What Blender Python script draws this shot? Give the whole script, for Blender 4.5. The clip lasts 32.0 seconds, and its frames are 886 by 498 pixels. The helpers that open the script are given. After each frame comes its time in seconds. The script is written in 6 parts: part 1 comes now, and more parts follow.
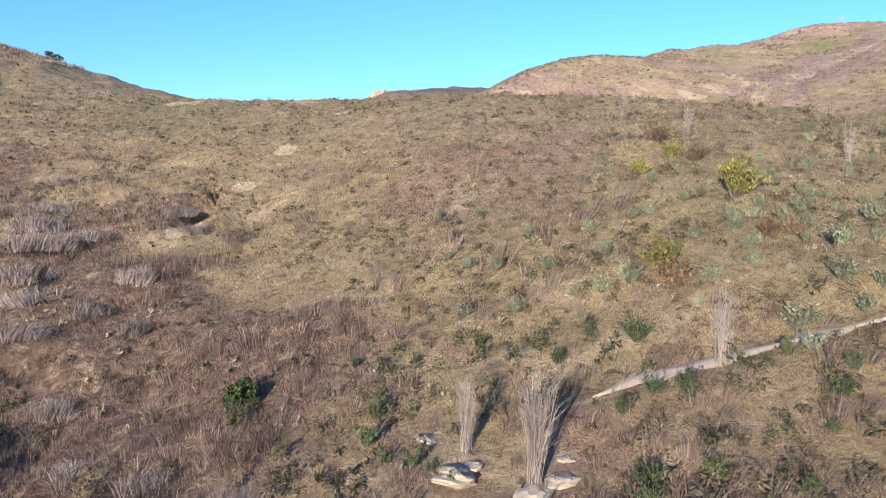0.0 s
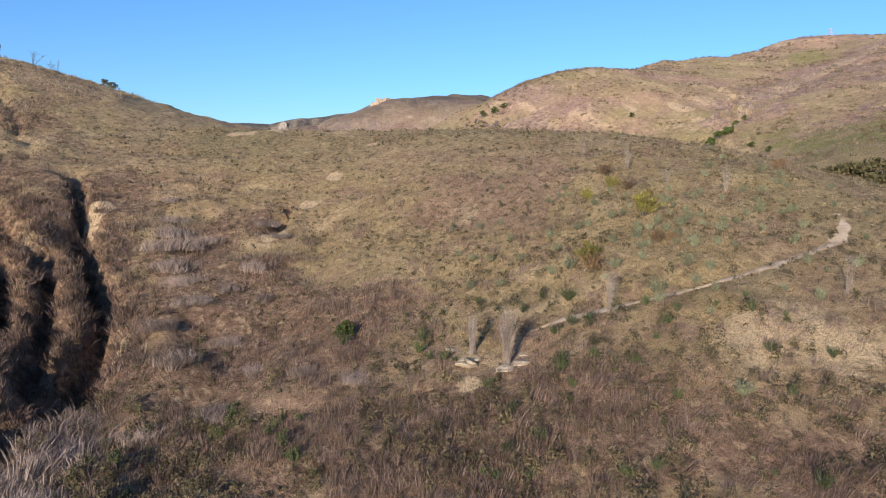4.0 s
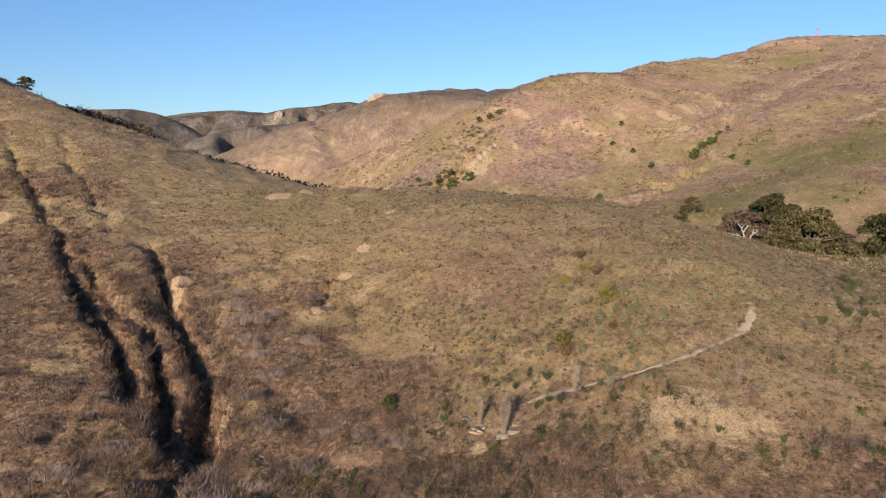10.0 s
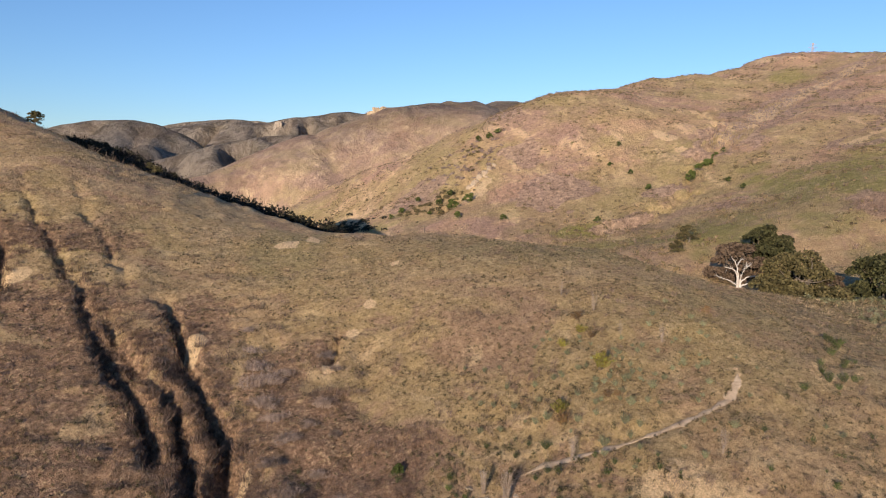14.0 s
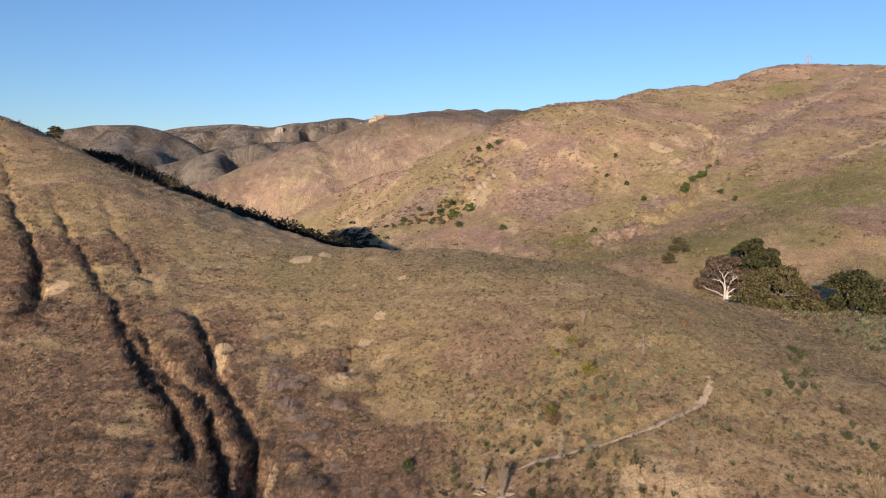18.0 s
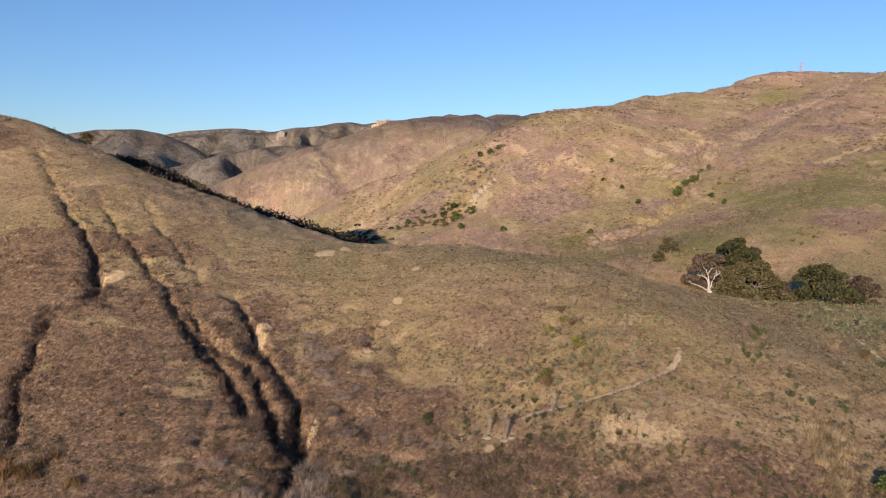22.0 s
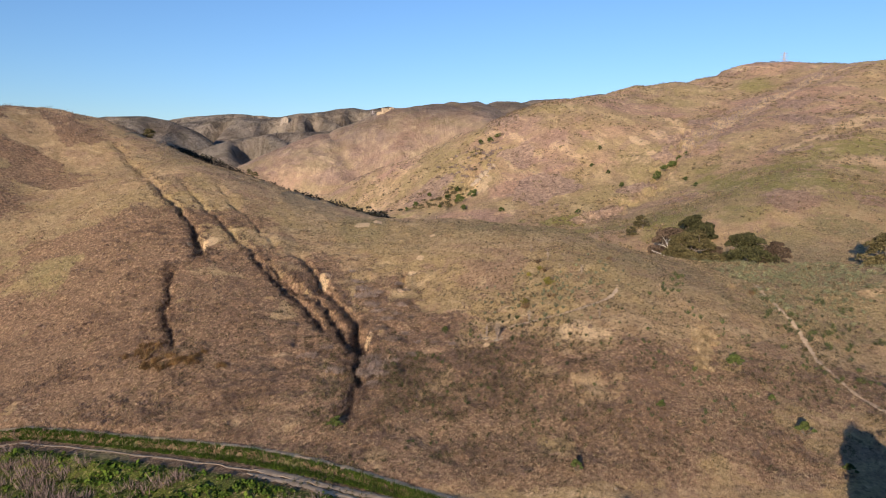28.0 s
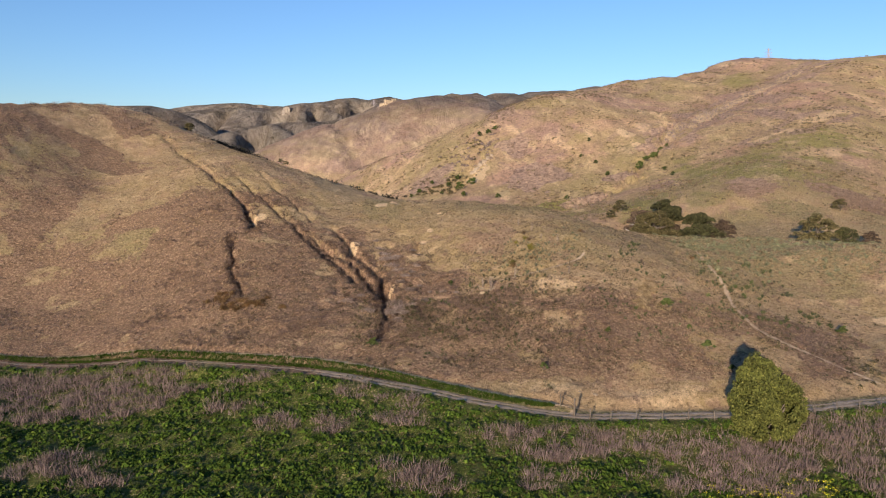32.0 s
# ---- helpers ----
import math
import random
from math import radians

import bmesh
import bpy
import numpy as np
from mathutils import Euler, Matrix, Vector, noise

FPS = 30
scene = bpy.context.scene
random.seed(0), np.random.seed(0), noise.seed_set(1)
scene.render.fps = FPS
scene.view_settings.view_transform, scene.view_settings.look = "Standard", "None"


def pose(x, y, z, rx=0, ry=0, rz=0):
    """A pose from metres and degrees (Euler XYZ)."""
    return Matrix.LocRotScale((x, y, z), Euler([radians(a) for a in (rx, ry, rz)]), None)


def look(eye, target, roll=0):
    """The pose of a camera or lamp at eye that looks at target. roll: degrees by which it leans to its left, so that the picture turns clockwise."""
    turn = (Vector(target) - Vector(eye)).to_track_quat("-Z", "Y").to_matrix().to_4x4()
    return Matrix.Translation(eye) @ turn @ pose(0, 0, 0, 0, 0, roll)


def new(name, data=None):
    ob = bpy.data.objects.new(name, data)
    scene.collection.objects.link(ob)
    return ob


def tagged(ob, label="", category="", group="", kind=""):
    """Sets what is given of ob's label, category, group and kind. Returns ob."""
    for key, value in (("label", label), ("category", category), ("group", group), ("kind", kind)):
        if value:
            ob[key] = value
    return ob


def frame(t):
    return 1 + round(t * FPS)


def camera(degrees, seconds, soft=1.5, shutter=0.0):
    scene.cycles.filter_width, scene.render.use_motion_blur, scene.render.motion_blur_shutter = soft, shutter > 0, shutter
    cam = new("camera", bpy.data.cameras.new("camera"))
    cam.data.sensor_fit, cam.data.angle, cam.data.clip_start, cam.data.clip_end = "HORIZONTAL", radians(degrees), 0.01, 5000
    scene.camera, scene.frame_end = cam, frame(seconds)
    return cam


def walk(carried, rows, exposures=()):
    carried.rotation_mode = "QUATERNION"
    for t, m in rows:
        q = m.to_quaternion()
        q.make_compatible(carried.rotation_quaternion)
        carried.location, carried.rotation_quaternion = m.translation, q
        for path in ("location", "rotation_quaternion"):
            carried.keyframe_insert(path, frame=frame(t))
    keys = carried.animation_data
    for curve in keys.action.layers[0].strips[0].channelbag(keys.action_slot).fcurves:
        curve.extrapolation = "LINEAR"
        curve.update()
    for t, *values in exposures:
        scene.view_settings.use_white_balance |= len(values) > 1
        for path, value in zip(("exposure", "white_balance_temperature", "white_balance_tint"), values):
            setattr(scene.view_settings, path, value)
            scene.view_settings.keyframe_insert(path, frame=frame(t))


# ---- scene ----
cam = camera(64.00, 32.0, soft=1.1)
# seconds, place, turn about x, y and z
PATH = [
    (0.0, 0.05, 0.54, 14.92, 84.26, -0.12, -0.06),
    (0.5, -0.03, -1.13, 14.92, 84.33, -0.09, -0.06),
    (1.0, -0.12, -2.84, 14.94, 84.39, -0.13, -0.09),
    (1.5, -0.22, -4.58, 14.94, 84.45, -0.12, -0.10),
    (2.0, -0.31, -6.35, 14.95, 84.50, -0.13, -0.08),
    (2.5, -0.39, -8.13, 14.98, 84.55, -0.16, -0.08),
    (4.5, -0.83, -15.48, 16.72, 84.64, -0.22, -0.04),
    (5.0, -0.99, -17.48, 17.42, 84.66, -0.23, -0.04),
    (5.5, -1.13, -19.47, 18.12, 84.69, -0.17, -0.01),
    (6.0, -1.27, -21.42, 18.84, 84.51, -0.17, -0.01),
    (6.5, -1.42, -23.13, 19.53, 84.42, -0.15, -0.05),
    (7.0, -1.56, -24.63, 20.21, 84.06, -0.17, -0.09),
    (7.5, -1.72, -25.46, 20.89, 83.88, -0.08, -0.17),
    (8.0, -1.81, -25.75, 21.58, 83.72, -0.04, -0.23),
    (8.5, -1.87, -25.81, 22.25, 83.59, -0.04, -0.31),
    (9.0, -1.92, -25.87, 22.92, 83.70, -0.05, -0.37),
    (9.5, -1.97, -25.96, 23.63, 83.53, -0.02, -0.42),
    (10.0, -1.99, -25.95, 24.32, 83.46, -0.00, -0.45),
    (10.5, -2.03, -25.96, 25.04, 83.40, 0.03, -0.48),
    (11.0, -2.06, -25.96, 25.76, 83.40, 0.05, -0.49),
    (11.5, -2.10, -25.96, 26.48, 83.42, 0.08, -0.52),
    (12.0, -2.15, -26.11, 27.18, 83.59, 0.12, -0.55),
    (12.5, -2.19, -26.48, 27.86, 83.73, 0.13, -0.57),
    (13.0, -2.28, -27.08, 28.49, 83.87, 0.14, -0.58),
    (13.5, -2.33, -27.82, 29.08, 84.01, 0.14, -0.56),
    (14.0, -2.40, -28.64, 29.55, 84.04, 0.14, -0.54),
    (14.5, -2.47, -29.43, 29.88, 84.07, 0.12, -0.55),
    (16.5, -2.66, -32.65, 31.20, 84.20, 0.07, -0.49),
    (17.0, -2.70, -33.49, 31.46, 84.28, 0.02, -0.52),
    (17.5, -2.81, -34.37, 31.54, 84.36, -0.04, -0.52),
    (18.0, -2.91, -35.35, 31.56, 84.46, -0.11, -0.54),
    (18.5, -3.01, -36.42, 31.58, 84.53, -0.21, -0.55),
    (19.0, -3.14, -37.65, 31.57, 84.59, -0.29, -0.58),
    (19.5, -3.23, -38.93, 31.55, 84.64, -0.31, -0.59),
    (20.0, -3.36, -40.33, 31.51, 84.71, -0.28, -0.58),
    (20.5, -3.53, -41.86, 31.46, 84.76, -0.27, -0.58),
    (21.0, -3.74, -43.49, 31.42, 84.80, -0.24, -0.56),
    (21.5, -4.00, -45.19, 31.37, 84.83, -0.22, -0.57),
    (22.0, -4.29, -47.07, 31.33, 84.80, -0.18, -0.55),
    (22.5, -4.54, -49.60, 31.26, 84.45, -0.11, -0.49),
    (23.0, -4.78, -52.80, 31.20, 84.07, 0.00, -0.44),
    (23.5, -4.98, -56.18, 31.32, 83.88, -0.01, -0.38),
    (24.0, -5.12, -59.25, 31.39, 83.79, 0.01, -0.37),
    (24.5, -5.23, -62.06, 31.42, 83.79, 0.01, -0.38),
    (26.5, -5.82, -72.27, 31.49, 83.92, 0.02, -0.48),
    (27.0, -5.97, -75.04, 31.50, 83.87, -0.00, -0.47),
    (27.5, -6.08, -77.77, 31.73, 83.73, 0.04, -0.47),
    (28.0, -6.21, -80.49, 31.96, 83.55, 0.07, -0.47),
    (28.5, -6.43, -83.72, 31.96, 83.47, 0.00, -0.48),
    (29.0, -6.61, -87.18, 31.95, 83.35, -0.07, -0.48),
    (29.5, -6.83, -90.82, 31.95, 83.22, -0.14, -0.48),
    (30.0, -7.06, -94.65, 31.95, 83.13, -0.20, -0.50),
    (30.5, -7.23, -98.56, 31.97, 83.02, -0.17, -0.49),
    (31.0, -7.39, -102.59, 32.00, 82.91, -0.15, -0.51),
    (31.5, -7.61, -106.72, 32.04, 82.80, -0.12, -0.53),
    (32.0, -7.83, -110.93, 32.09, 82.71, -0.10, -0.55),
]
walk(cam, [(t, pose(x, y, z, rx, ry, rz)) for t, x, y, z, rx, ry, rz in PATH],
     [(0.0, 0.49, 5450, 9), (0.6, 0.30, 5470, 9), (1.0, 0.16, 5490, 9), (2.5, 0.14, 5560, 9), (4.5, 0.06, 6000, 9), (6.0, 0.02, 6400, 11), (8.0, 0.0, 6700, 13), (14.0, -0.03, 6750, 13), (20.0, -0.1, 6750, 14), (32.0, -0.05, 6700, 13)])

# ---- sky and sun: a low winter sun behind the camera, a little to its left ----
SUN_UP, SUN_SIDE = 11.4, -21.0  # elevation; degrees off the way back to the viewer, to the left
_a = radians(180.0 - SUN_SIDE)
TO_SUN = Vector((math.sin(_a) * math.cos(radians(SUN_UP)), math.cos(_a) * math.cos(radians(SUN_UP)), math.sin(radians(SUN_UP))))
TO_SUN.x = -abs(TO_SUN.x)
world = bpy.data.worlds.new("clear_winter_sky")
world.use_nodes = True
scene.world = world
_bg = world.node_tree.nodes["Background"]
_sky = world.node_tree.nodes.new("ShaderNodeTexSky")
_sky.sky_type, _sky.sun_disc = "NISHITA", False
_sky.sun_elevation, _sky.sun_rotation = radians(SUN_UP), math.atan2(TO_SUN.x, TO_SUN.y)
_sky.altitude, _sky.air_density, _sky.dust_density, _sky.ozone_density = 300.0, 1.1, 0.05, 4.5
_tint = world.node_tree.nodes.new("ShaderNodeMix")
_tint.data_type, _tint.blend_type = "RGBA", "MULTIPLY"
_tint.inputs[0].default_value, _tint.inputs[7].default_value = 1.0, (0.91, 0.945, 1.07, 1.0)
world.node_tree.links.new(_sky.outputs["Color"], _tint.inputs[6])
world.node_tree.links.new(_tint.outputs[2], _bg.inputs["Color"])
_bg.inputs["Strength"].default_value = 0.178
_sun = bpy.data.lights.new("sun", "SUN")
_sun.energy, _sun.angle, _sun.color = 6.8, radians(0.53), (1.0, 0.87, 0.70)
new("sun", _sun).matrix_world = look(TO_SUN * 300.0, (0, 0, 0))


# ---- materials ----
def fresh(name, rough=0.9):
    m = bpy.data.materials.new(name)
    m.use_nodes = True
    b = m.node_tree.nodes["Principled BSDF"]
    b.inputs["Roughness"].default_value = rough
    b.inputs["Specular IOR Level"].default_value = 0.2
    return m, m.node_tree, b


def node(tree, kind, **values):
    n = tree.nodes.new(kind)
    for key, value in values.items():
        n.inputs[key.replace("_", " ")].default_value = value
    return n


def noise_of(tree, where, scale, detail=4.0, rough=0.6, distortion=0.0):
    n = node(tree, "ShaderNodeTexNoise", Scale=scale, Detail=detail, Roughness=rough, Distortion=distortion)
    tree.links.new(where, n.inputs["Vector"])
    return n.outputs["Fac"]


def ramp(tree, value, low, high):
    n = node(tree, "ShaderNodeMapRange", From_Min=low, From_Max=high)
    n.interpolation_type = "SMOOTHSTEP"
    tree.links.new(value, n.inputs["Value"])
    return n.outputs["Result"]


def blend(tree, fac, a, b, how="MIX"):
    n = tree.nodes.new("ShaderNodeMix")
    n.data_type, n.blend_type = "RGBA", how
    for value, at in ((fac, 0), (a, 6), (b, 7)):
        if isinstance(value, (int, float)):
            n.inputs[at].default_value = value
        elif isinstance(value, tuple):
            n.inputs[at].default_value = (*value, 1.0)
        else:
            tree.links.new(value, n.inputs[at])
    return n.outputs[2]


def product(tree, a, b):
    n = tree.nodes.new("ShaderNodeMath")
    n.operation = "MULTIPLY"
    for value, at in ((a, 0), (b, 1)):
        if isinstance(value, (int, float)):
            n.inputs[at].default_value = value
        else:
            tree.links.new(value, n.inputs[at])
    return n.outputs[0]


def bump(tree, b, height, strength, distance):
    n = node(tree, "ShaderNodeBump", Strength=strength, Distance=distance)
    tree.links.new(height, n.inputs["Height"])
    tree.links.new(n.outputs["Normal"], b.inputs["Normal"])


def attribute(tree, name):
    n = tree.nodes.new("ShaderNodeAttribute")
    n.attribute_name = name
    return n.outputs["Fac"]


def flecks(tree, where, scale, size, wobble=0.6):
    """Scattered small patches: 1 inside, 0 outside, with ragged edges."""
    v = node(tree, "ShaderNodeTexVoronoi", Scale=scale, Randomness=1.0)
    w = tree.nodes.new("ShaderNodeMath")
    w.operation = "MULTIPLY_ADD"
    w.inputs[1].default_value = wobble
    tree.links.new(noise_of(tree, where, scale * 3.0, 5.0, 0.7), w.inputs[0])
    tree.links.new(where, v.inputs["Vector"])
    tree.links.new(v.outputs["Distance"], w.inputs[2])
    return ramp(tree, w.outputs[0], size + 0.5 * wobble + 0.08, size + 0.5 * wobble - 0.08)


def ragged(tree, value, jitter, much=0.9):
    """A mask from a smooth cover value, torn along its edge by a noise."""
    n = tree.nodes.new("ShaderNodeMath")
    n.operation = "MULTIPLY_ADD"
    n.inputs[1].default_value, n.inputs[2].default_value = much, -0.5 * much
    tree.links.new(jitter, n.inputs[0])
    add = tree.nodes.new("ShaderNodeMath")
    tree.links.new(value, add.inputs[0])
    tree.links.new(n.outputs[0], add.inputs[1])
    return product(tree, ramp(tree, add.outputs[0], 0.38, 0.58), ramp(tree, value, 0.02, 0.2))


def ground_material():
    m, t, b = fresh("dry_hillside", 0.95)
    p = t.nodes.new("ShaderNodeNewGeometry").outputs["Position"]
    big, mid = noise_of(t, p, 0.045, 5.0), noise_of(t, p, 0.35, 7.0, 0.7)
    fine, grit = noise_of(t, p, 2.2, 9.0, 0.76, 0.5), noise_of(t, p, 7.5, 7.0, 0.74)
    near, mauve = attribute(t, "near"), attribute(t, "brush")
    tone, drift = noise_of(t, p, 0.09, 7.0, 0.68, 1.2), noise_of(t, p, 0.21, 8.0, 0.70, 0.9)
    c = blend(t, ramp(t, mid, 0.38, 0.62), (0.325, 0.232, 0.150), (0.435, 0.325, 0.215))
    c = blend(t, product(t, ramp(t, big, 0.46, 0.60), 0.55), c, (0.315, 0.252, 0.125))
    c = blend(t, product(t, ramp(t, tone, 0.50, 0.62), 0.75), c, (0.285, 0.188, 0.150))
    c = blend(t, product(t, ramp(t, tone, 0.46, 0.36), 0.5), c, (0.26, 0.205, 0.125))
    c = blend(t, product(t, ramp(t, drift, 0.54, 0.66), 0.7), c, (0.52, 0.405, 0.275))
    c = blend(t, product(t, ramp(t, drift, 0.46, 0.36), 0.55), c, (0.19, 0.13, 0.085))
    c = blend(t, product(t, attribute(t, "green"), ramp(t, mid, 0.3, 0.52)), c, blend(t, ramp(t, fine, 0.4, 0.6), (0.135, 0.13, 0.066), (0.225, 0.205, 0.118)))
    c = blend(t, product(t, ragged(t, mauve, blend(t, 0.5, mid, noise_of(t, p, 0.9, 7.0, 0.7)), 1.9), 0.85), c, blend(t, ramp(t, fine, 0.36, 0.62), (0.115, 0.072, 0.052), (0.27, 0.178, 0.138)))
    c = blend(t, attribute(t, "meadow"), c, blend(t, ramp(t, drift, 0.36, 0.64), blend(t, ramp(t, fine, 0.36, 0.64), (0.034, 0.054, 0.009), (0.072, 0.105, 0.018)), blend(t, ramp(t, fine, 0.36, 0.64), (0.058, 0.082, 0.014), (0.125, 0.155, 0.032))))
    # straw, dead weeds and hoof-worn clods
    c = blend(t, product(t, ramp(t, fine, 0.53, 0.66), product(t, near, 0.6)), c, (0.56, 0.43, 0.285))
    c = blend(t, product(t, ramp(t, fine, 0.48, 0.36), 0.8), c, (0.085, 0.057, 0.038))
    c = blend(t, product(t, product(t, flecks(t, p, 0.85, 0.26), product(t, near, ramp(t, noise_of(t, p, 0.25, 6.0, 0.7), 0.40, 0.54))), 0.5), c, (0.095, 0.068, 0.042))
    c = blend(t, product(t, product(t, flecks(t, p, 1.3, 0.18), near), 0.4), c, (0.56, 0.43, 0.285))
    c = blend(t, product(t, ramp(t, grit, 0.48, 0.36), 0.4), c, (0.09, 0.06, 0.038))
    # scrub, dead weeds and straw that the ranges wear
    slope = attribute(t, "range")
    lay = node(t, "ShaderNodeMapping", Scale=(1.0, 0.35, 1.0), Rotation=(0.0, 0.0, 0.5))
    t.links.new(p, lay.inputs["Vector"])
    streak, speck = noise_of(t, lay.outputs["Vector"], 0.10, 10.0, 0.72, 0.6), noise_of(t, p, 0.55, 8.0, 0.78, 0.4)
    wear = blend(t, ramp(t, noise_of(t, p, 0.016, 8.0, 0.66, 0.7), 0.40, 0.60), (0.33, 0.228, 0.176), (0.31, 0.248, 0.148))
    wear = blend(t, product(t, ramp(t, noise_of(t, p, 0.028, 9.0, 0.70, 1.0), 0.50, 0.60), 0.75), wear, (0.265, 0.185, 0.165))
    wear = blend(t, product(t, ramp(t, streak, 0.51, 0.62), 0.8), wear, (0.47, 0.375, 0.255))
    wear = blend(t, product(t, ramp(t, streak, 0.46, 0.36), 0.65), wear, (0.175, 0.128, 0.095))
    wear = blend(t, product(t, attribute(t, "green"), ramp(t, noise_of(t, p, 0.08, 8.0, 0.72), 0.32, 0.50)), wear, (0.182, 0.186, 0.064))
    wear = blend(t, product(t, ragged(t, mauve, streak, 1.2), 0.8), wear, blend(t, ramp(t, speck, 0.4, 0.6), (0.20, 0.146, 0.126), (0.325, 0.25, 0.218)))
    wear = blend(t, product(t, ramp(t, speck, 0.52, 0.66), 0.6), wear, (0.50, 0.39, 0.27))
    wear = blend(t, product(t, ramp(t, speck, 0.48, 0.35), 0.65), wear, (0.12, 0.088, 0.062))
    wear = blend(t, 1.0, wear, (1.20, 1.14, 1.17), "MULTIPLY")
    c = blend(t, slope, c, wear)
    # distance haze is mixed into the far hills' grey base colour
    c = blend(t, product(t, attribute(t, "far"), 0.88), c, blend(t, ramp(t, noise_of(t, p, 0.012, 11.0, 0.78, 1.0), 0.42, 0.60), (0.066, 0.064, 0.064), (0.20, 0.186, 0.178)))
    soil = blend(t, ramp(t, grit, 0.36, 0.62), (0.40, 0.295, 0.195), (0.66, 0.525, 0.37))
    torn = blend(t, slope, blend(t, 0.5, mid, fine), blend(t, 0.5, streak, speck))
    c = blend(t, product(t, ragged(t, attribute(t, "bare"), torn, 1.5), 0.85), c, soil)
    c = blend(t, 1.0, c, (1.41, 1.28, 1.06), "MULTIPLY")
    t.links.new(c, b.inputs["Base Color"])
    rough = node(t, "ShaderNodeBump", Strength=1.0, Distance=1.8)
    t.links.new(product(t, slope, blend(t, 0.45, streak, speck)), rough.inputs["Height"])
    vast = node(t, "ShaderNodeBump", Strength=1.0, Distance=30.0)
    t.links.new(product(t, attribute(t, "far"), noise_of(t, lay.outputs["Vector"], 0.022, 9.0, 0.66, 0.6)), vast.inputs["Height"])
    t.links.new(vast.outputs["Normal"], rough.inputs["Normal"])
    close = node(t, "ShaderNodeBump", Strength=1.0, Distance=0.6)
    t.links.new(blend(t, 0.35, fine, grit), close.inputs["Height"])
    t.links.new(rough.outputs["Normal"], close.inputs["Normal"])
    t.links.new(close.outputs["Normal"], b.inputs["Normal"])
    return m


def island_material(name, colours, rough=0.85, bend=0.0):
    """Blades, leaves or twigs: every loose piece takes its own shade."""
    m, t, b = fresh(name, rough)
    r = t.nodes.new("ShaderNodeNewGeometry").outputs["Random Per Island"]
    n = t.nodes.new("ShaderNodeValToRGB")
    n.color_ramp.interpolation = "LINEAR"
    for i, col in enumerate(colours):
        e = n.color_ramp.elements[i] if i < 2 else n.color_ramp.elements.new(1.0)
        e.position, e.color = i / (len(colours) - 1), (*col, 1.0)
    t.links.new(r, n.inputs["Fac"])
    o = t.nodes.new("ShaderNodeObjectInfo").outputs["Random"]
    shade = node(t, "ShaderNodeMapRange", To_Min=0.78, To_Max=1.2)
    t.links.new(o, shade.inputs["Value"])
    where = t.nodes.new("ShaderNodeNewGeometry").outputs["Position"]
    patchy = node(t, "ShaderNodeMapRange", From_Min=0.3, From_Max=0.7, To_Min=0.35, To_Max=1.55)
    t.links.new(noise_of(t, where, 0.9, 5.0, 0.75), patchy.inputs["Value"])
    hsv = t.nodes.new("ShaderNodeHueSaturation")
    t.links.new(product(t, shade.outputs["Result"], patchy.outputs["Result"]), hsv.inputs["Value"])
    t.links.new(n.outputs["Color"], hsv.inputs["Color"])
    t.links.new(hsv.outputs["Color"], b.inputs["Base Color"])
    return m


def grain_material(name, dark, light, scale, rough=0.9, depth=0.02, stretch=None):
    m, t, b = fresh(name, rough)
    p = t.nodes.new("ShaderNodeTexCoord").outputs["Object"]
    if stretch:
        s = node(t, "ShaderNodeMapping", Scale=stretch)
        t.links.new(p, s.inputs["Vector"])
        p = s.outputs["Vector"]
    a, c = noise_of(t, p, scale, 6.0, 0.65), noise_of(t, p, scale * 5.0, 5.0, 0.7)
    col = blend(t, ramp(t, a, 0.3, 0.7), dark, light)
    col = blend(t, product(t, ramp(t, c, 0.5, 0.3), 0.5), col, tuple(0.5 * v for v in dark))
    t.links.new(col, b.inputs["Base Color"])
    bump(t, b, blend(t, 0.5, a, c), 0.8, depth)
    return m


GROUND = ground_material()
STRAW = island_material("dry_grass", [(0.21, 0.142, 0.076), (0.40, 0.29, 0.165), (0.30, 0.212, 0.118), (0.46, 0.345, 0.21), (0.19, 0.126, 0.076)])
MAUVE = island_material("dead_brush", [(0.088, 0.056, 0.041), (0.21, 0.138, 0.104), (0.135, 0.088, 0.066), (0.29, 0.20, 0.155)])
GREENS = island_material("fresh_weeds", [(0.022, 0.044, 0.004), (0.066, 0.108, 0.010), (0.042, 0.076, 0.007), (0.105, 0.142, 0.018)])
SAGE = island_material("sage_leaves", [(0.115, 0.12, 0.055), (0.26, 0.25, 0.14), (0.175, 0.175, 0.085), (0.33, 0.315, 0.195)])
SHRUB = island_material("green_leaves", [(0.035, 0.05, 0.012), (0.09, 0.11, 0.028), (0.06, 0.075, 0.02), (0.13, 0.145, 0.045)])
GOLD = island_material("yellow_leaves", [(0.15, 0.14, 0.025), (0.30, 0.27, 0.045), (0.22, 0.19, 0.04), (0.17, 0.09, 0.03)])
RUST = island_material("rust_leaves", [(0.13, 0.065, 0.03), (0.22, 0.12, 0.05), (0.17, 0.10, 0.045), (0.24, 0.17, 0.07)])
OAK = island_material("oak_leaves", [(0.042, 0.036, 0.015), (0.125, 0.105, 0.045), (0.08, 0.066, 0.028), (0.165, 0.128, 0.06)])
GREEN_OAK = island_material("dark_oak_leaves", [(0.026, 0.028, 0.011), (0.078, 0.076, 0.03), (0.05, 0.05, 0.02), (0.105, 0.095, 0.042)])
BROWN_OAK = island_material("brown_oak_leaves", [(0.045, 0.03, 0.02), (0.12, 0.08, 0.055), (0.08, 0.055, 0.035), (0.15, 0.105, 0.075)])
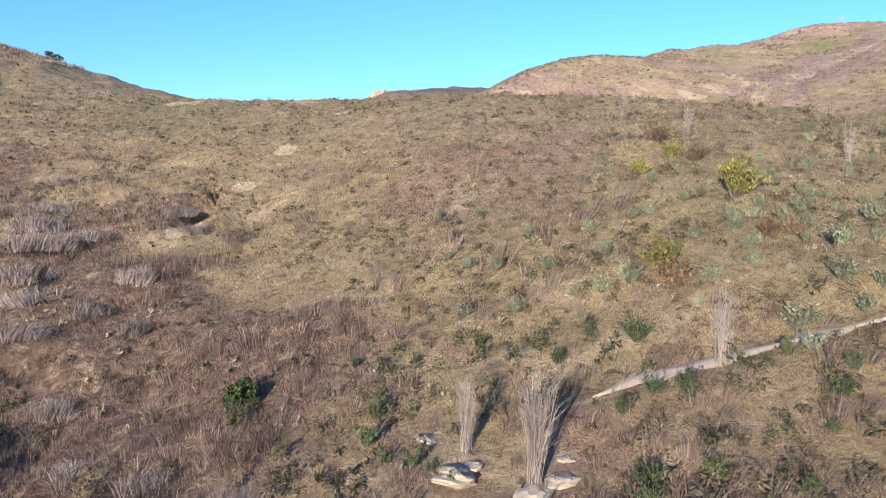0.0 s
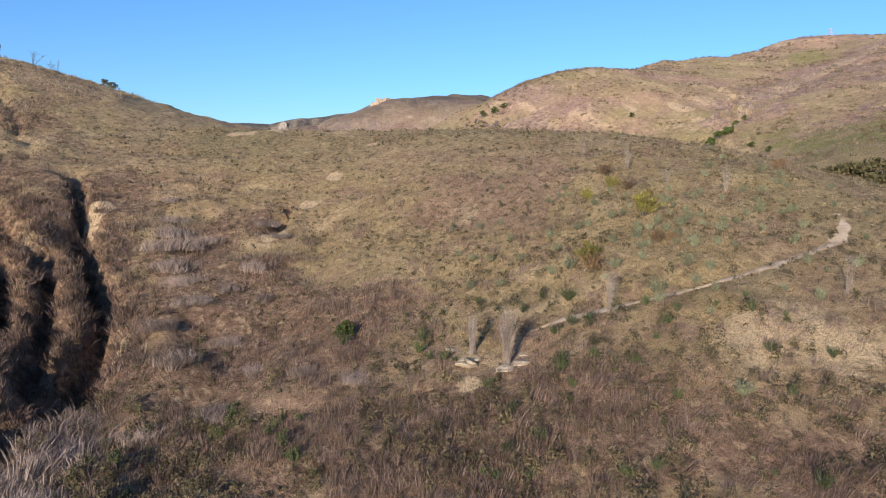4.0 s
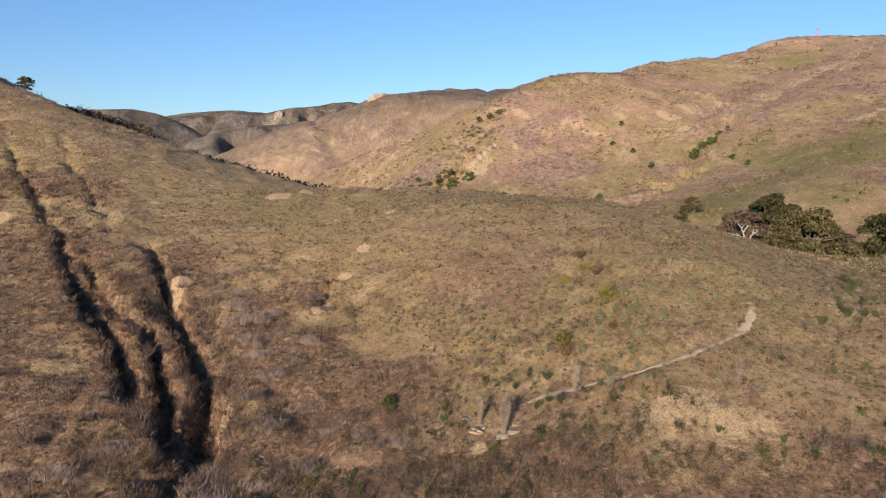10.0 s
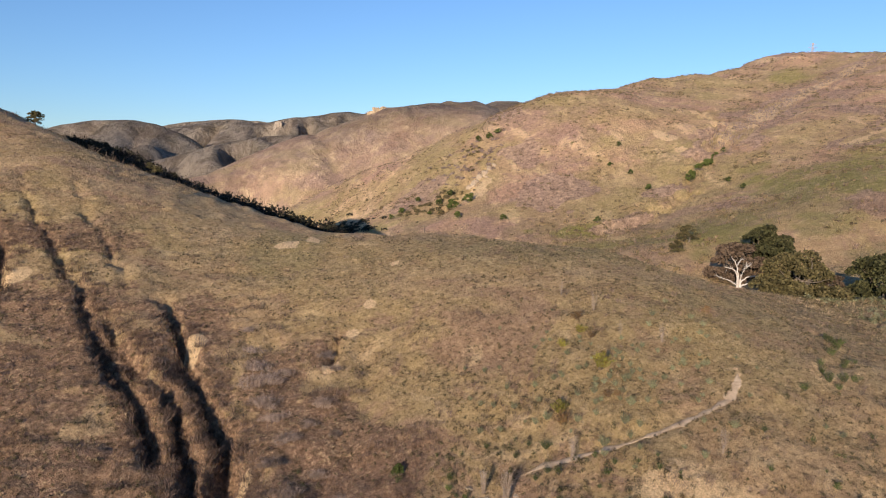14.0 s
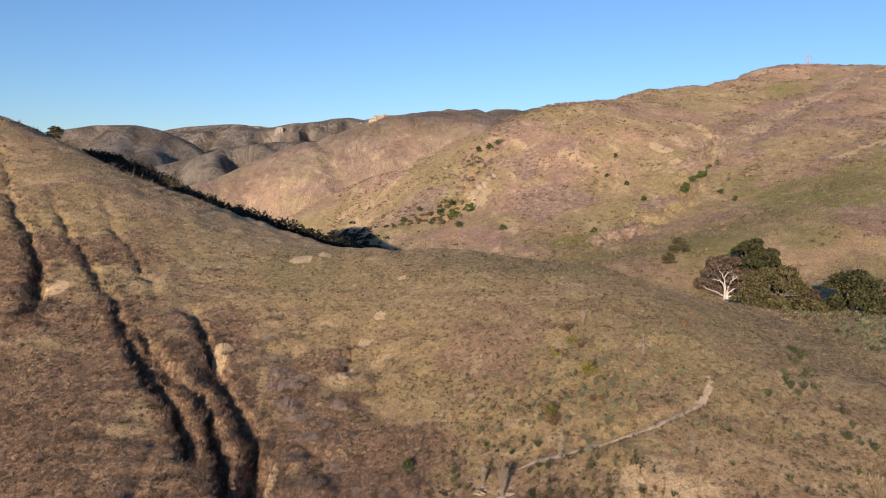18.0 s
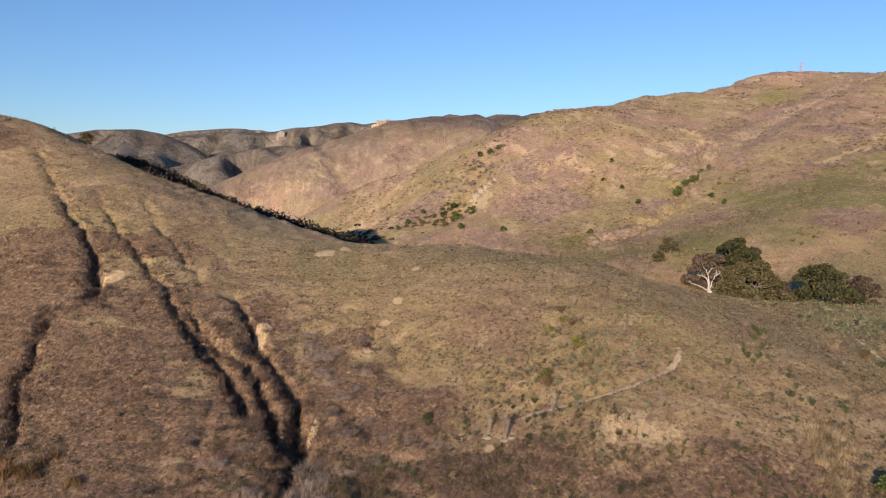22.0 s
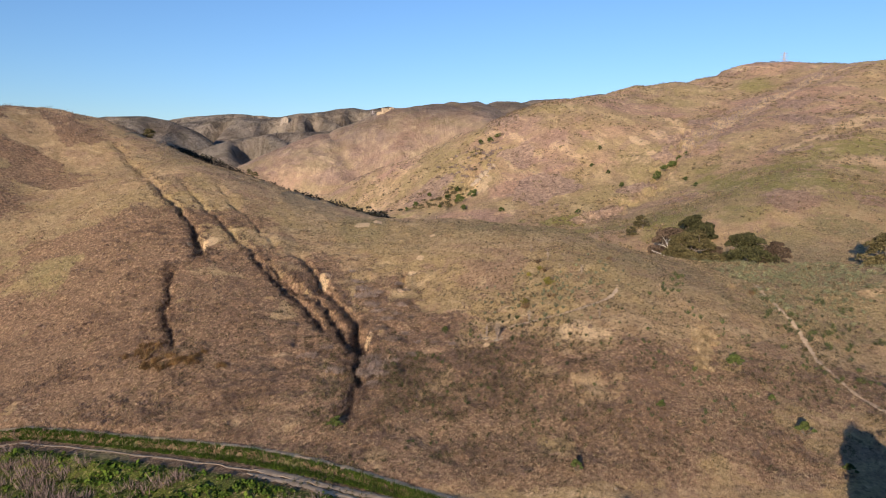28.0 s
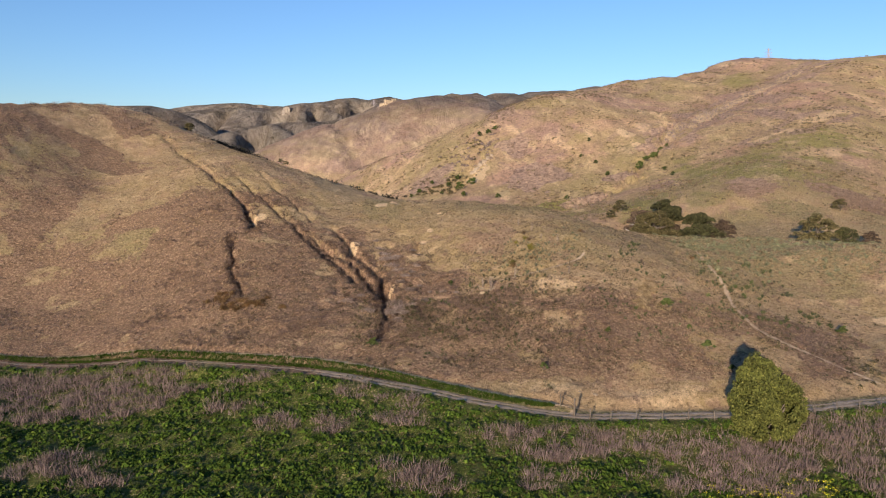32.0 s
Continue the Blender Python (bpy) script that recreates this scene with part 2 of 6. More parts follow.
WILLOW = island_material("tree_leaves", [(0.03, 0.036, 0.008), (0.10, 0.105, 0.024), (0.062, 0.068, 0.015), (0.16, 0.155, 0.042)])
STALK = island_material("bleached_stalks", [(0.37, 0.285, 0.22), (0.48, 0.385, 0.31), (0.31, 0.23, 0.175), (0.54, 0.445, 0.365)])
BARK = grain_material("grey_bark", (0.10, 0.075, 0.055), (0.22, 0.18, 0.145), 3.0, stretch=(1, 1, 0.25))
SILVER = grain_material("silver_deadwood", (0.38, 0.33, 0.28), (0.62, 0.56, 0.50), 2.0, stretch=(1, 1, 0.2))
STONE = grain_material("pale_stone", (0.34, 0.25, 0.165), (0.52, 0.40, 0.275), 2.5)
POST = grain_material("weathered_post", (0.10, 0.075, 0.055), (0.21, 0.165, 0.125), 6.0, stretch=(1, 1, 0.15))
STEEL = grain_material("galvanised_steel", (0.30, 0.30, 0.31), (0.42, 0.42, 0.43), 8.0, rough=0.5)
# leaf colours near black: the shade behind the ridge is painted into them
SHADE_SCRUB = island_material("shaded_scrub_leaves", [(0.014, 0.014, 0.008), (0.035, 0.032, 0.018), (0.022, 0.022, 0.012), (0.05, 0.036, 0.028)])
WEED = island_material("dark_weeds", [(0.10, 0.07, 0.036), (0.20, 0.14, 0.08), (0.14, 0.11, 0.045), (0.24, 0.17, 0.11)])
TOWER = grain_material("painted_tower_steel", (0.40, 0.34, 0.34), (0.50, 0.43, 0.43), 0.5, rough=0.6)
DOWNY = island_material("downy_dead_brush", [(0.15, 0.105, 0.088), (0.24, 0.172, 0.145), (0.19, 0.135, 0.113), (0.30, 0.22, 0.187)])
FLUFF = island_material("pale_dead_twigs", [(0.23, 0.165, 0.13), (0.36, 0.265, 0.21), (0.29, 0.21, 0.165), (0.43, 0.325, 0.26)])
OLIVE = island_material("olive_weeds", [(0.05, 0.04, 0.018), (0.12, 0.093, 0.043), (0.08, 0.062, 0.028), (0.17, 0.13, 0.07)])
FLOWER = island_material("yellow_flowers", [(0.55, 0.45, 0.02), (0.75, 0.65, 0.04), (0.10, 0.15, 0.02)])
SOIL = grain_material("trodden_soil", (0.46, 0.32, 0.20), (0.68, 0.50, 0.33), 1.2, depth=0.03)
DUST = grain_material("road_dust", (0.34, 0.245, 0.16), (0.50, 0.375, 0.255), 1.2, depth=0.03)
CLIFF = grain_material("far_cliff_rock", (0.22, 0.18, 0.15), (0.40, 0.33, 0.26), 0.4, depth=0.5)
BOTTOM = island_material("dark_shrub_leaves", [(0.026, 0.028, 0.010), (0.075, 0.074, 0.024), (0.048, 0.046, 0.015), (0.105, 0.098, 0.036)])


# ---- landforms ----
# the hill with the three gullies: x, y, spread, rise
LEFT_HILL = [
    (-130, -30, 27, 0.3), (-130, 0, 27, -1.9), (-130, 30, 27, 3.1), (-130, 60, 27, 21.7), (-130, 90, 27, 30.2),
    (-130, 120, 27, 9.7), (-130, 150, 27, 8.0), (-100, -30, 27, -4.2), (-100, 0, 27, 13.3), (-100, 30, 27, -9.9),
    (-100, 60, 27, 2.5), (-100, 90, 27, -26.7), (-100, 120, 27, 24.1), (-100, 150, 27, 10.7), (-70, -30, 27, 4.9),
    (-70, 0, 27, -10.4), (-70, 30, 27, -2.6), (-70, 60, 27, 17.7), (-70, 90, 27, 21.8), (-70, 120, 27, 12.2),
    (-70, 150, 27, -0.9),
]
# the grazed spur: x, y, spread, rise
SPUR = [
    (-40, -30, 27, -4.4), (-40, 0, 27, 1.6), (-40, 30, 27, 19.0), (-40, 60, 27, -9.8), (-40, 90, 27, 7.3),
    (-40, 120, 27, -6.7), (-40, 150, 27, 10.3), (-10, -30, 27, 2.4), (-10, 0, 27, 5.2), (-10, 30, 27, -18.8),
    (-10, 60, 27, 17.2), (-10, 90, 27, 7.9), (-10, 120, 27, 3.4), (-10, 150, 27, -5.0), (20, -30, 27, -3.7),
    (20, 0, 27, -2.3), (20, 30, 27, 23.1), (20, 60, 27, 1.9), (20, 90, 27, -3.8), (20, 120, 27, 0.4),
    (20, 150, 27, 0.3),
]
# the shoulder with the sage: x, y, spread, rise
SHOULDER = [
    (50, -30, 27, 0.7), (50, 0, 27, 8.7), (50, 30, 27, -16.6), (50, 60, 27, 9.7), (50, 90, 27, -1.5),
    (50, 120, 27, 10.4), (50, 150, 27, -1.3), (80, -30, 27, -1.0), (80, 0, 27, -3.6), (80, 30, 27, 5.5),
    (80, 60, 27, 15.4), (80, 90, 27, -9.2), (80, 120, 27, 6.0), (80, 150, 27, 0.6), (110, -30, 27, -1.1),
    (110, 0, 27, 5.2), (110, 30, 27, 2.1), (110, 60, 27, 0.5), (110, 90, 27, 4.5), (110, 120, 27, 3.4),
    (110, 150, 27, 7.8),
]
# the valley behind the saddle: x, y, spread, rise
BACK_VALLEY = [
    (-140, 195, 62, 43.5), (-140, 265, 62, -51.4), (-140, 335, 62, 64.4), (-140, 405, 62, -10.3), (-140, 475, 62, -25.1),
    (-140, 545, 62, 16.8), (-70, 195, 62, -49.2), (-70, 265, 62, 51.7), (-70, 335, 62, -60.8), (-70, 405, 62, 35.3),
    (-70, 475, 62, 17.1), (-70, 545, 62, -21.0), (0, 195, 62, 36.5), (0, 265, 62, -20.0), (0, 335, 62, 14.3),
    (0, 405, 62, 31.7), (0, 475, 62, -93.3), (0, 545, 62, 15.6),
]
# the slopes of the eastern range: x, y, spread, rise
RANGE_FOOT = [
    (70, 195, 62, -28.9), (70, 265, 62, 17.4), (70, 335, 62, 53.7), (70, 405, 62, -24.9), (70, 475, 62, 90.0),
    (70, 545, 62, 27.3), (140, 195, 62, 44.8), (140, 265, 62, -5.8), (140, 335, 62, -14.1), (140, 405, 62, 43.9),
    (140, 475, 62, -17.2), (140, 545, 62, -36.3),
]
# the crest of the eastern range: x, y, spread, rise
RANGE_CREST = [
    (210, 195, 62, -14.5), (210, 265, 62, 45.7), (210, 335, 62, 15.5), (210, 405, 62, 10.2), (210, 475, 62, 68.7),
    (210, 545, 62, 8.6), (280, 195, 62, 12.2), (280, 265, 62, -24.7), (280, 335, 62, 53.9), (280, 405, 62, -10.1),
    (280, 475, 62, 19.4), (280, 545, 62, 44.4), (350, 195, 62, 39.0), (350, 265, 62, -22.3), (350, 335, 62, -4.1),
    (350, 405, 62, 86.3), (350, 475, 62, -42.4), (350, 545, 62, -49.5), (420, 195, 62, 3.7), (420, 265, 62, -18.4),
    (420, 335, 62, -43.4), (420, 405, 62, 27.8), (420, 475, 62, 38.9), (420, 545, 62, 0.1),
]
# the ridge beyond: x, y, spread, rise
MID_RIDGE = [
    (-450, 650, 150, 12.6), (-450, 840, 150, 4.5), (-450, 1030, 150, 17.2), (-300, 650, 150, 13.5), (-300, 840, 150, -12.1),
    (-300, 1030, 150, -13.2), (-150, 650, 150, -53.5), (-150, 840, 150, 19.5), (-150, 1030, 150, 27.8), (0, 650, 150, 196.9),
    (0, 840, 150, -14.3), (0, 1030, 150, -7.2), (150, 650, 150, -199.7), (150, 840, 150, 101.6), (150, 1030, 150, 22.3),
    (300, 650, 150, 135.9), (300, 840, 150, 83.3), (300, 1030, 150, -129.3), (450, 650, 150, -1.6), (450, 840, 150, 5.3),
    (450, 1030, 150, -22.7),
]
# depth, width, crest as x and height
FAR_RANGES = [
    (1500, 330, [(-1400, 90), (-1050, 100), (-852, 115), (-792, 136), (-732, 146), (-643, 147), (-589, 137), (-531, 114), (-473, 73), (-426, 37), (-300, 20), (900, 20)]),
    (1120, 200, [(-700, 20), (-520, 35), (-438, 57), (-393, 68), (-331, 83), (-269, 92), (-207, 94), (-154, 100), (0, 90), (300, 60), (900, 40)]),
    (1850, 300, [(-1500, 120), (-900, 130), (-725, 149), (-651, 159), (-577, 168), (-504, 168), (-445, 163), (-416, 170), (-371, 179), (-312, 185), (-276, 192), (-231, 195), (-195, 189), (-136, 199), (0, 170), (800, 150)]),
    (3800, 500, [(-3500, 200), (-1800, 250), (-1504, 284), (-1414, 301), (-1324, 316), (-1204, 324), (-1024, 327), (-905, 318), (-756, 306), (-456, 305), (500, 250), (2500, 200)]),
]


# ---- the ground: one sheet from the track to the far hills ----
def lattice(i, j, seed):
    h = np.sin(i * 127.1 + j * 311.7 + seed * 74.7) * 43758.5453
    return h - np.floor(h)


def value_noise(x, y, seed=0):
    i, j = np.floor(x), np.floor(y)
    u, v = x - i, y - j
    u, v = u * u * (3 - 2 * u), v * v * (3 - 2 * v)
    a, b = lattice(i, j, seed), lattice(i + 1, j, seed)
    c, d = lattice(i, j + 1, seed), lattice(i + 1, j + 1, seed)
    return (a + (b - a) * u) + ((c + (d - c) * u) - (a + (b - a) * u)) * v


def fbm(x, y, octaves=4, seed=0):
    out, amp, total = 0.0, 1.0, 0.0
    for k in range(octaves):
        out, total = out + amp * value_noise(x * 2.03 ** k + 17.3 * k, y * 2.03 ** k - 9.1 * k, seed + k), total + amp
        amp *= 0.5
    return out / total


def smooth(a, b, v):
    u = np.clip((v - a) / (b - a), 0, 1)
    return u * u * (3 - 2 * u)


def crest(x, line):
    return np.interp(x, [p[0] for p in line], [p[1] for p in line])


def far_hills(x, y):
    """Ranges past the mid ridge: crest heights along x at one depth, falling away on both sides."""
    out = np.full_like(x, -20.0)
    for k, (depth, width, line) in enumerate(FAR_RANGES):
        ruffle = fbm(x / 140.0 + 5 * k, y / 260.0, 4, 40 + k) - 0.5
        lean = x + 0.35 * (y - depth) + 120 * ruffle
        rib = 1 - np.clip(np.abs(fbm(lean / 110.0, y / 700.0, 2, 60 + k) - 0.5) * 9.0, 0, 1)
        rib += 0.5 * (1 - np.clip(np.abs(fbm(lean / 55.0, y / 400.0, 2, 80 + k) - 0.5) * 9.0, 0, 1))
        off = np.abs(y - depth - 60 * ruffle) / width
        fall = np.exp(-off ** 1.5)
        rough = 14 * (fbm(x / 70.0, y / 70.0, 4, 90 + k) - 0.5) * smooth(1.0, 0.9, fall)
        out = np.maximum(out, rough + (crest(x, line) + 14) * fall * (1 - 0.36 * rib * smooth(1.0, 0.86, fall)) - 14)
    return out


def landform(x, y):
    z = shoulder_shape(x, y) - 2.0
    for forms in (LEFT_HILL, SPUR, SHOULDER, BACK_VALLEY, RANGE_FOOT, RANGE_CREST, MID_RIDGE):
        for cx, cy, spread, rise in forms:
            q = ((x - cx) ** 2 + (y - cy) ** 2) / (2.0 * spread * spread)
            near = q < 12
            z[near] += rise * np.exp(-q[near])
    back = y > 850
    if back.any():
        z[back] = np.maximum(z[back], far_hills(x[back], y[back]) * smooth(850, 1000, y[back]))
    behind = y < -140
    if behind.any():
        z[behind] += 90 * smooth(140, 740, -y[behind]) * (0.6 + 0.5 * fbm(x[behind] / 300, y[behind] / 300, 3, 5))
    return z


def along(x, y, line):
    """Distance to a line of points, how far along it (0 to 1), the side, and the nearest point."""
    best, where = np.full(x.shape, 1e9), np.zeros(x.shape)
    side, nx, ny = np.zeros(x.shape), np.zeros(x.shape), np.zeros(x.shape)
    n = len(line) - 1
    for k in range(n):
        (ax, ay), (bx, by) = line[k], line[k + 1]
        dx, dy = bx - ax, by - ay
        u = np.clip(((x - ax) * dx + (y - ay) * dy) / (dx * dx + dy * dy), 0, 1)
        px, py = ax + u * dx, ay + u * dy
        d = np.hypot(x - px, y - py)
        m = d < best
        best[m], where[m], nx[m], ny[m] = d[m], ((k + u) / n)[m], px[m], py[m]
        side[m] = np.sign((x - px) * dy - (y - py) * dx)[m]
    return best, where, side, nx, ny


def window(x, y, line, pad):
    xs, ys = [p[0] for p in line], [p[1] for p in line]
    return (x > min(xs) - pad) & (x < max(xs) + pad) & (y > min(ys) - pad) & (y < max(ys) + pad)


RIDGE = [(8, 66), (-9, 62), (-30, 80), (-57, 103), (-80, 121), (-96, 134), (-112, 146), (-150, 165)]


# how much lower the crest of the shoulder lies than the smooth hill: x, metres
CREST_CUT = [(20, 0), (25, 1.0), (30, 1.4), (38, 2.0), (46, 2.5), (57, 3.3), (70, 4.4), (83, 5.2), (100, 4.6), (116, 2), (130, 0)]


def shoulder_shape(x, y):
    """The gentle foot and the cut-back crest of the shoulder, and the hollow in which the oaks stand."""
    z = 1.2 * np.exp(-(((x - 44) / 14) ** 2 + ((y - 26) / 8) ** 2)) - crest(x, CREST_CUT) * smooth(36, 54, y) * smooth(98, 66, y)
    return z - 5.0 * np.exp(-(((x - 55) / 20) ** 2 + ((y - 116) / 20) ** 2))


def lee_drop(x, y):
    """The steep far side of the left hill's ridge."""
    z = np.zeros_like(x)
    m = window(x, y, RIDGE, 60)
    d, u, side, _, _ = along(x[m], y[m], RIDGE)
    z[m] = np.where(side > 0, smooth(0.02, 0.30, u) * 3.0 * smooth(0.5, 11, d) + smooth(0.06, 0.15, u) * 9.0 * smooth(2, 26, d) * smooth(0.6, 0.4, u), 0.0) * (1 - smooth(30, 70, d))
    return z


def relief(x, y):
    """Hummocks near by, ribs and hollows on the ranges."""
    close = np.hypot(x, y - 30) < 420
    rough = np.zeros_like(x)
    rough[close] = 0.9 * (fbm(x[close] / 9, y[close] / 9, 3, 2) - 0.5) + 0.62 * (fbm(x[close] / 2.3, y[close] / 2.3, 4, 8) - 0.5) + 0.3 * (fbm(x[close] / 0.95, y[close] / 0.95, 2, 9) - 0.5)
    ditch = smooth(-34, -26, x) * smooth(-3, -9, x) * smooth(3, 10, y) * smooth(44, 32, y)
    d = ditch > 0
    rough[d] += ditch[d] * (0.8 * (fbm(x[d] / 5, y[d] / 6, 3, 12) - 0.5) - 0.5 * (1 - smooth(0.0, 0.12, np.abs(fbm(x[d] / 6, y[d] / 14, 3, 13) - 0.5))))
    mid = (y > 110) & (y < 1000)
    rough[mid] += (6.0 * (fbm(x[mid] / 48, y[mid] / 60, 4, 21) - 0.5) - 5.0 * np.abs(fbm(x[mid] / 26, y[mid] / 75, 3, 23) - 0.5)) * smooth(130, 260, y[mid])
    back = (y > 330) & (y < 1000)
    lean = x[back] + 0.3 * y[back] + 40 * (fbm(x[back] / 90, y[back] / 90, 3, 25) - 0.5)
    rough[back] -= 4.0 * np.clip(1 - 8 * np.abs(fbm(lean / 62, y[back] / 420, 2, 27) - 0.5), 0, 1) * smooth(330, 450, y[back])
    return rough


# line from the head down, half width and depth at head and foot, wriggle
GULLIES = [
    ([(-94, 111), (-88.5, 106), (-78.5, 91.5), (-67, 71.5), (-62, 64.6), (-57.6, 59.2), (-54, 54.5), (-51.7, 51.4), (-49.5, 47.2), (-47.6, 43), (-46.8, 39)], (0.7, 1.5), (0.8, 1.8), 0.6),
    ([(-51.2, 37), (-50.4, 35.2), (-49, 30.4), (-47.4, 25.3), (-46, 22), (-45, 19), (-43, 15)], (1.0, 0.8), (1.4, 0.9), 0.6),
    ([(-66, 81), (-56, 65), (-50.5, 57.2), (-46.5, 52.4), (-43, 48.8), (-39.5, 44.3), (-37, 40.6), (-34.8, 37.4), (-32.4, 34.4), (-29.6, 31.3), (-27.5, 28.5), (-25.4, 25.6), (-23.2, 22), (-21.5, 19)], (0.55, 1.35), (0.4, 1.9), 0.6),
    ([(-35.8, 41.6), (-33.8, 38.8), (-31.2, 35.5), (-29.3, 33.6), (-26.3, 30.7), (-24, 27.8), (-22, 24), (-20.3, 20.5), (-18.9, 17), (-18, 12.8)], (0.9, 1.4), (0.8, 1.9), 0.7),
    ([(-31.9, 45.2), (-29.2, 42), (-27.4, 38), (-25, 34.6), (-23.3, 31.6), (-21.7, 28.4), (-20, 26), (-18.6, 23.3), (-17.6, 20.6), (-17, 17.2), (-17.1, 14), (-18.4, 11.5)], (1.2, 1.7), (1.5, 2.3), 0.8),
    ([(-17.2, 13.5), (-16.6, 8), (-16.3, 4), (-16.6, 1), (-17.3, -2)], (1.2, 0.7), (1.4, 0.5), 0.7),
    ([(-54.5, 73.4), (-49.4, 66.1), (-44.3, 58.9), (-40.6, 54.1), (-36.9, 48.5), (-34.9, 44.3)], (0.8, 0.9), (0.3, 0.5), 0.7),
    ([(-11.7, 38.6), (-12, 36.5), (-12.1, 33.6)], (0.8, 0.8), (0.9, 0.7), 0.3),
    ([(16, 290), (12, 268), (6, 253), (0, 236)], (5.0, 5.0), (1.6, 2.2), 3.0),
    ([(128, 330), (118, 276), (107, 250), (90, 222), (74, 200), (40, 180)], (4.0, 6.0), (1.6, 2.2), 5.0),
]
ROAD = [(-130, 8), (-80, 3.2), (-55, 0.1), (-40, -5.8), (-26, -10.9), (-13.4, -16.4), (-2, -21.4), (5.1, -23.6), (10, -24.6), (22.9, -24.6), (30, -24.7), (41.5, -23.4), (51.3, -21.5), (90, -14), (140, -5)]
VERGE_PATH = [(-120, 11), (-81.5, 6.5), (-56.5, 3.6), (-40.8, -2.4), (-25.8, -7.1), (-17, -10.9), (-5.6, -16.9), (1.8, -20.1), (9.7, -22.6)]
TRAIL = [(2.9, 16.3), (5.2, 16.9), (8.2, 17.3), (12.5, 18.3), (15.9, 19.7), (19, 21.3), (20.6, 23.8), (21.2, 25.6)]
HILL_PATH = [(48, 40), (47.8, 36), (46.6, 26.5), (46.6, 21.4), (44.4, 10.4), (44.3, 1.1), (46.8, -5.1), (49.3, -8.7), (54, -18)]
SCARPS = [(-9.2, 42.6, 1.15), (-10.5, 38.5, 1.0), (-12, 33.5, 1.3), (-21, 59.5, 3.4), (-18.2, 61, 2.4), (-7.2, 51.9, 1.0), (-25, 36.2, 1.2), (-46.8, 46, 1.6), (-16.2, 19.6, 1.0), (-49.5, 45, 1.4),
          (0.3, 13.0, 0.9), (90, 268, 5), (93, 262, 5), (92, 250, 4), (119, 300, 6), (116, 276, 5), (13, 248, 5), (17, 254, 5), (72, 10, 3)]


# large patches of cover: x, y, half widths, how much
MAUVE_PATCHES = [(42, 234, 17, 19, 0.9), (35, 273, 11, 12, 0.8), (58, 191, 9, 9, 0.9), (114, 237, 6, 7, 0.9), (178, 323, 6, 13, 0.9), (99, 130, 8, 10, 0.95), (149, 210, 8, 8, 0.9), (82, 179, 7, 7, 0.8), (160, 258, 8, 24, 0.7),
                 (32, 340, 8, 40, 0.7), (75, 215, 8, 5, 0.8), (188, 300, 14, 16, 0.7), (-10, 276, 12, 18, 0.7), (128, 118, 14, 14, 0.8), (-60, 420, 40, 50, 0.5),
                 (4, 0, 7, 4.5, 1.0), (-5, -1, 5, 5, 1.0), (8, -5, 9, 3, 1.0), (-30, 2, 4.5, 3.5, 0.9), (-13, 4, 3, 6, 0.9), (-23, 18, 5, 9, 0.9), (-36, 19, 5, 4, 0.8), (-103, 76, 11, 9, 0.5), (-106, 62, 9, 8, 0.45), (-79, 35, 9, 6, 0.6), (-118, 84, 10, 9, 0.4), (-90, 66, 8, 6, 0.45), (-17, 30, 3, 5, 1.0), (-12, 25, 3, 5, 0.9), (-9, 19, 5, 5, 0.9), (-12.5, 35, 2.5, 3, 0.7)]
PALE_PATCHES = [(82, 247, 7, 11, 0.46), (113, 270, 8, 30, 0.36), (108, 207, 5, 10, 0.42), (108, 139, 4, 7, 0.36), (68, 267, 9, 5, 0.3), (88, 238, 4, 4, 0.5), (29, 220, 10, 6, 0.27), (6, 313, 16, 18, 0.25), (-20, 380, 20, 16, 0.22),
                (140, 330, 14, 12, 0.25), (96, 106, 10, 5, 0.33), (72, 10, 7, 4, 0.42), (64, 4, 6, 3, 0.3), (-54, 9, 20, 2.5, 0.3), (-20, -7, 12, 2.5, 0.35), (8, -18, 9, 3, 0.4), (24, -20, 10, 2.5, 0.45)]
GREEN_PATCHES = [(112, 162, 28, 30, 0.75), (150, 190, 20, 20, 0.85), (62, 156, 22, 20, 0.75), (43, 189, 14, 10, 1.0), (101, 188, 8, 13, 0.9), (104, 161, 9, 22, 0.9), (109, 146, 7, 6, 1.0), (197, 379, 12, 28, 0.8), (119, 170, 10, 13, 0.9), (63, 139, 9, 17, 0.9), (83, 126, 8, 7, 0.8), (103, 210, 6, 7, 0.7),
                 (164, 203, 12, 11, 1.0), (102, 143, 6, 8, 0.9), (136, 165, 10, 8, 1.0), (117, 152, 10, 18, 0.9), (104, 108, 9, 8, 0.8), (-64, 344, 24, 30, 0.5), (-30, 250, 26, 12, 0.6),
                 (-66, 40, 11, 12, 0.7), (-63, 21, 10, 9, 0.6), (-81, 52, 12, 12, 0.5), (-44, 7, 10, 2, 0.5)]
MORE_BAND = [(200, 250), (168, 224), (146, 208), (134, 203)]
PALE_BAND = [(262, 385), (244, 371), (215, 352), (186, 331), (159, 308), (125, 264), (107, 244)]


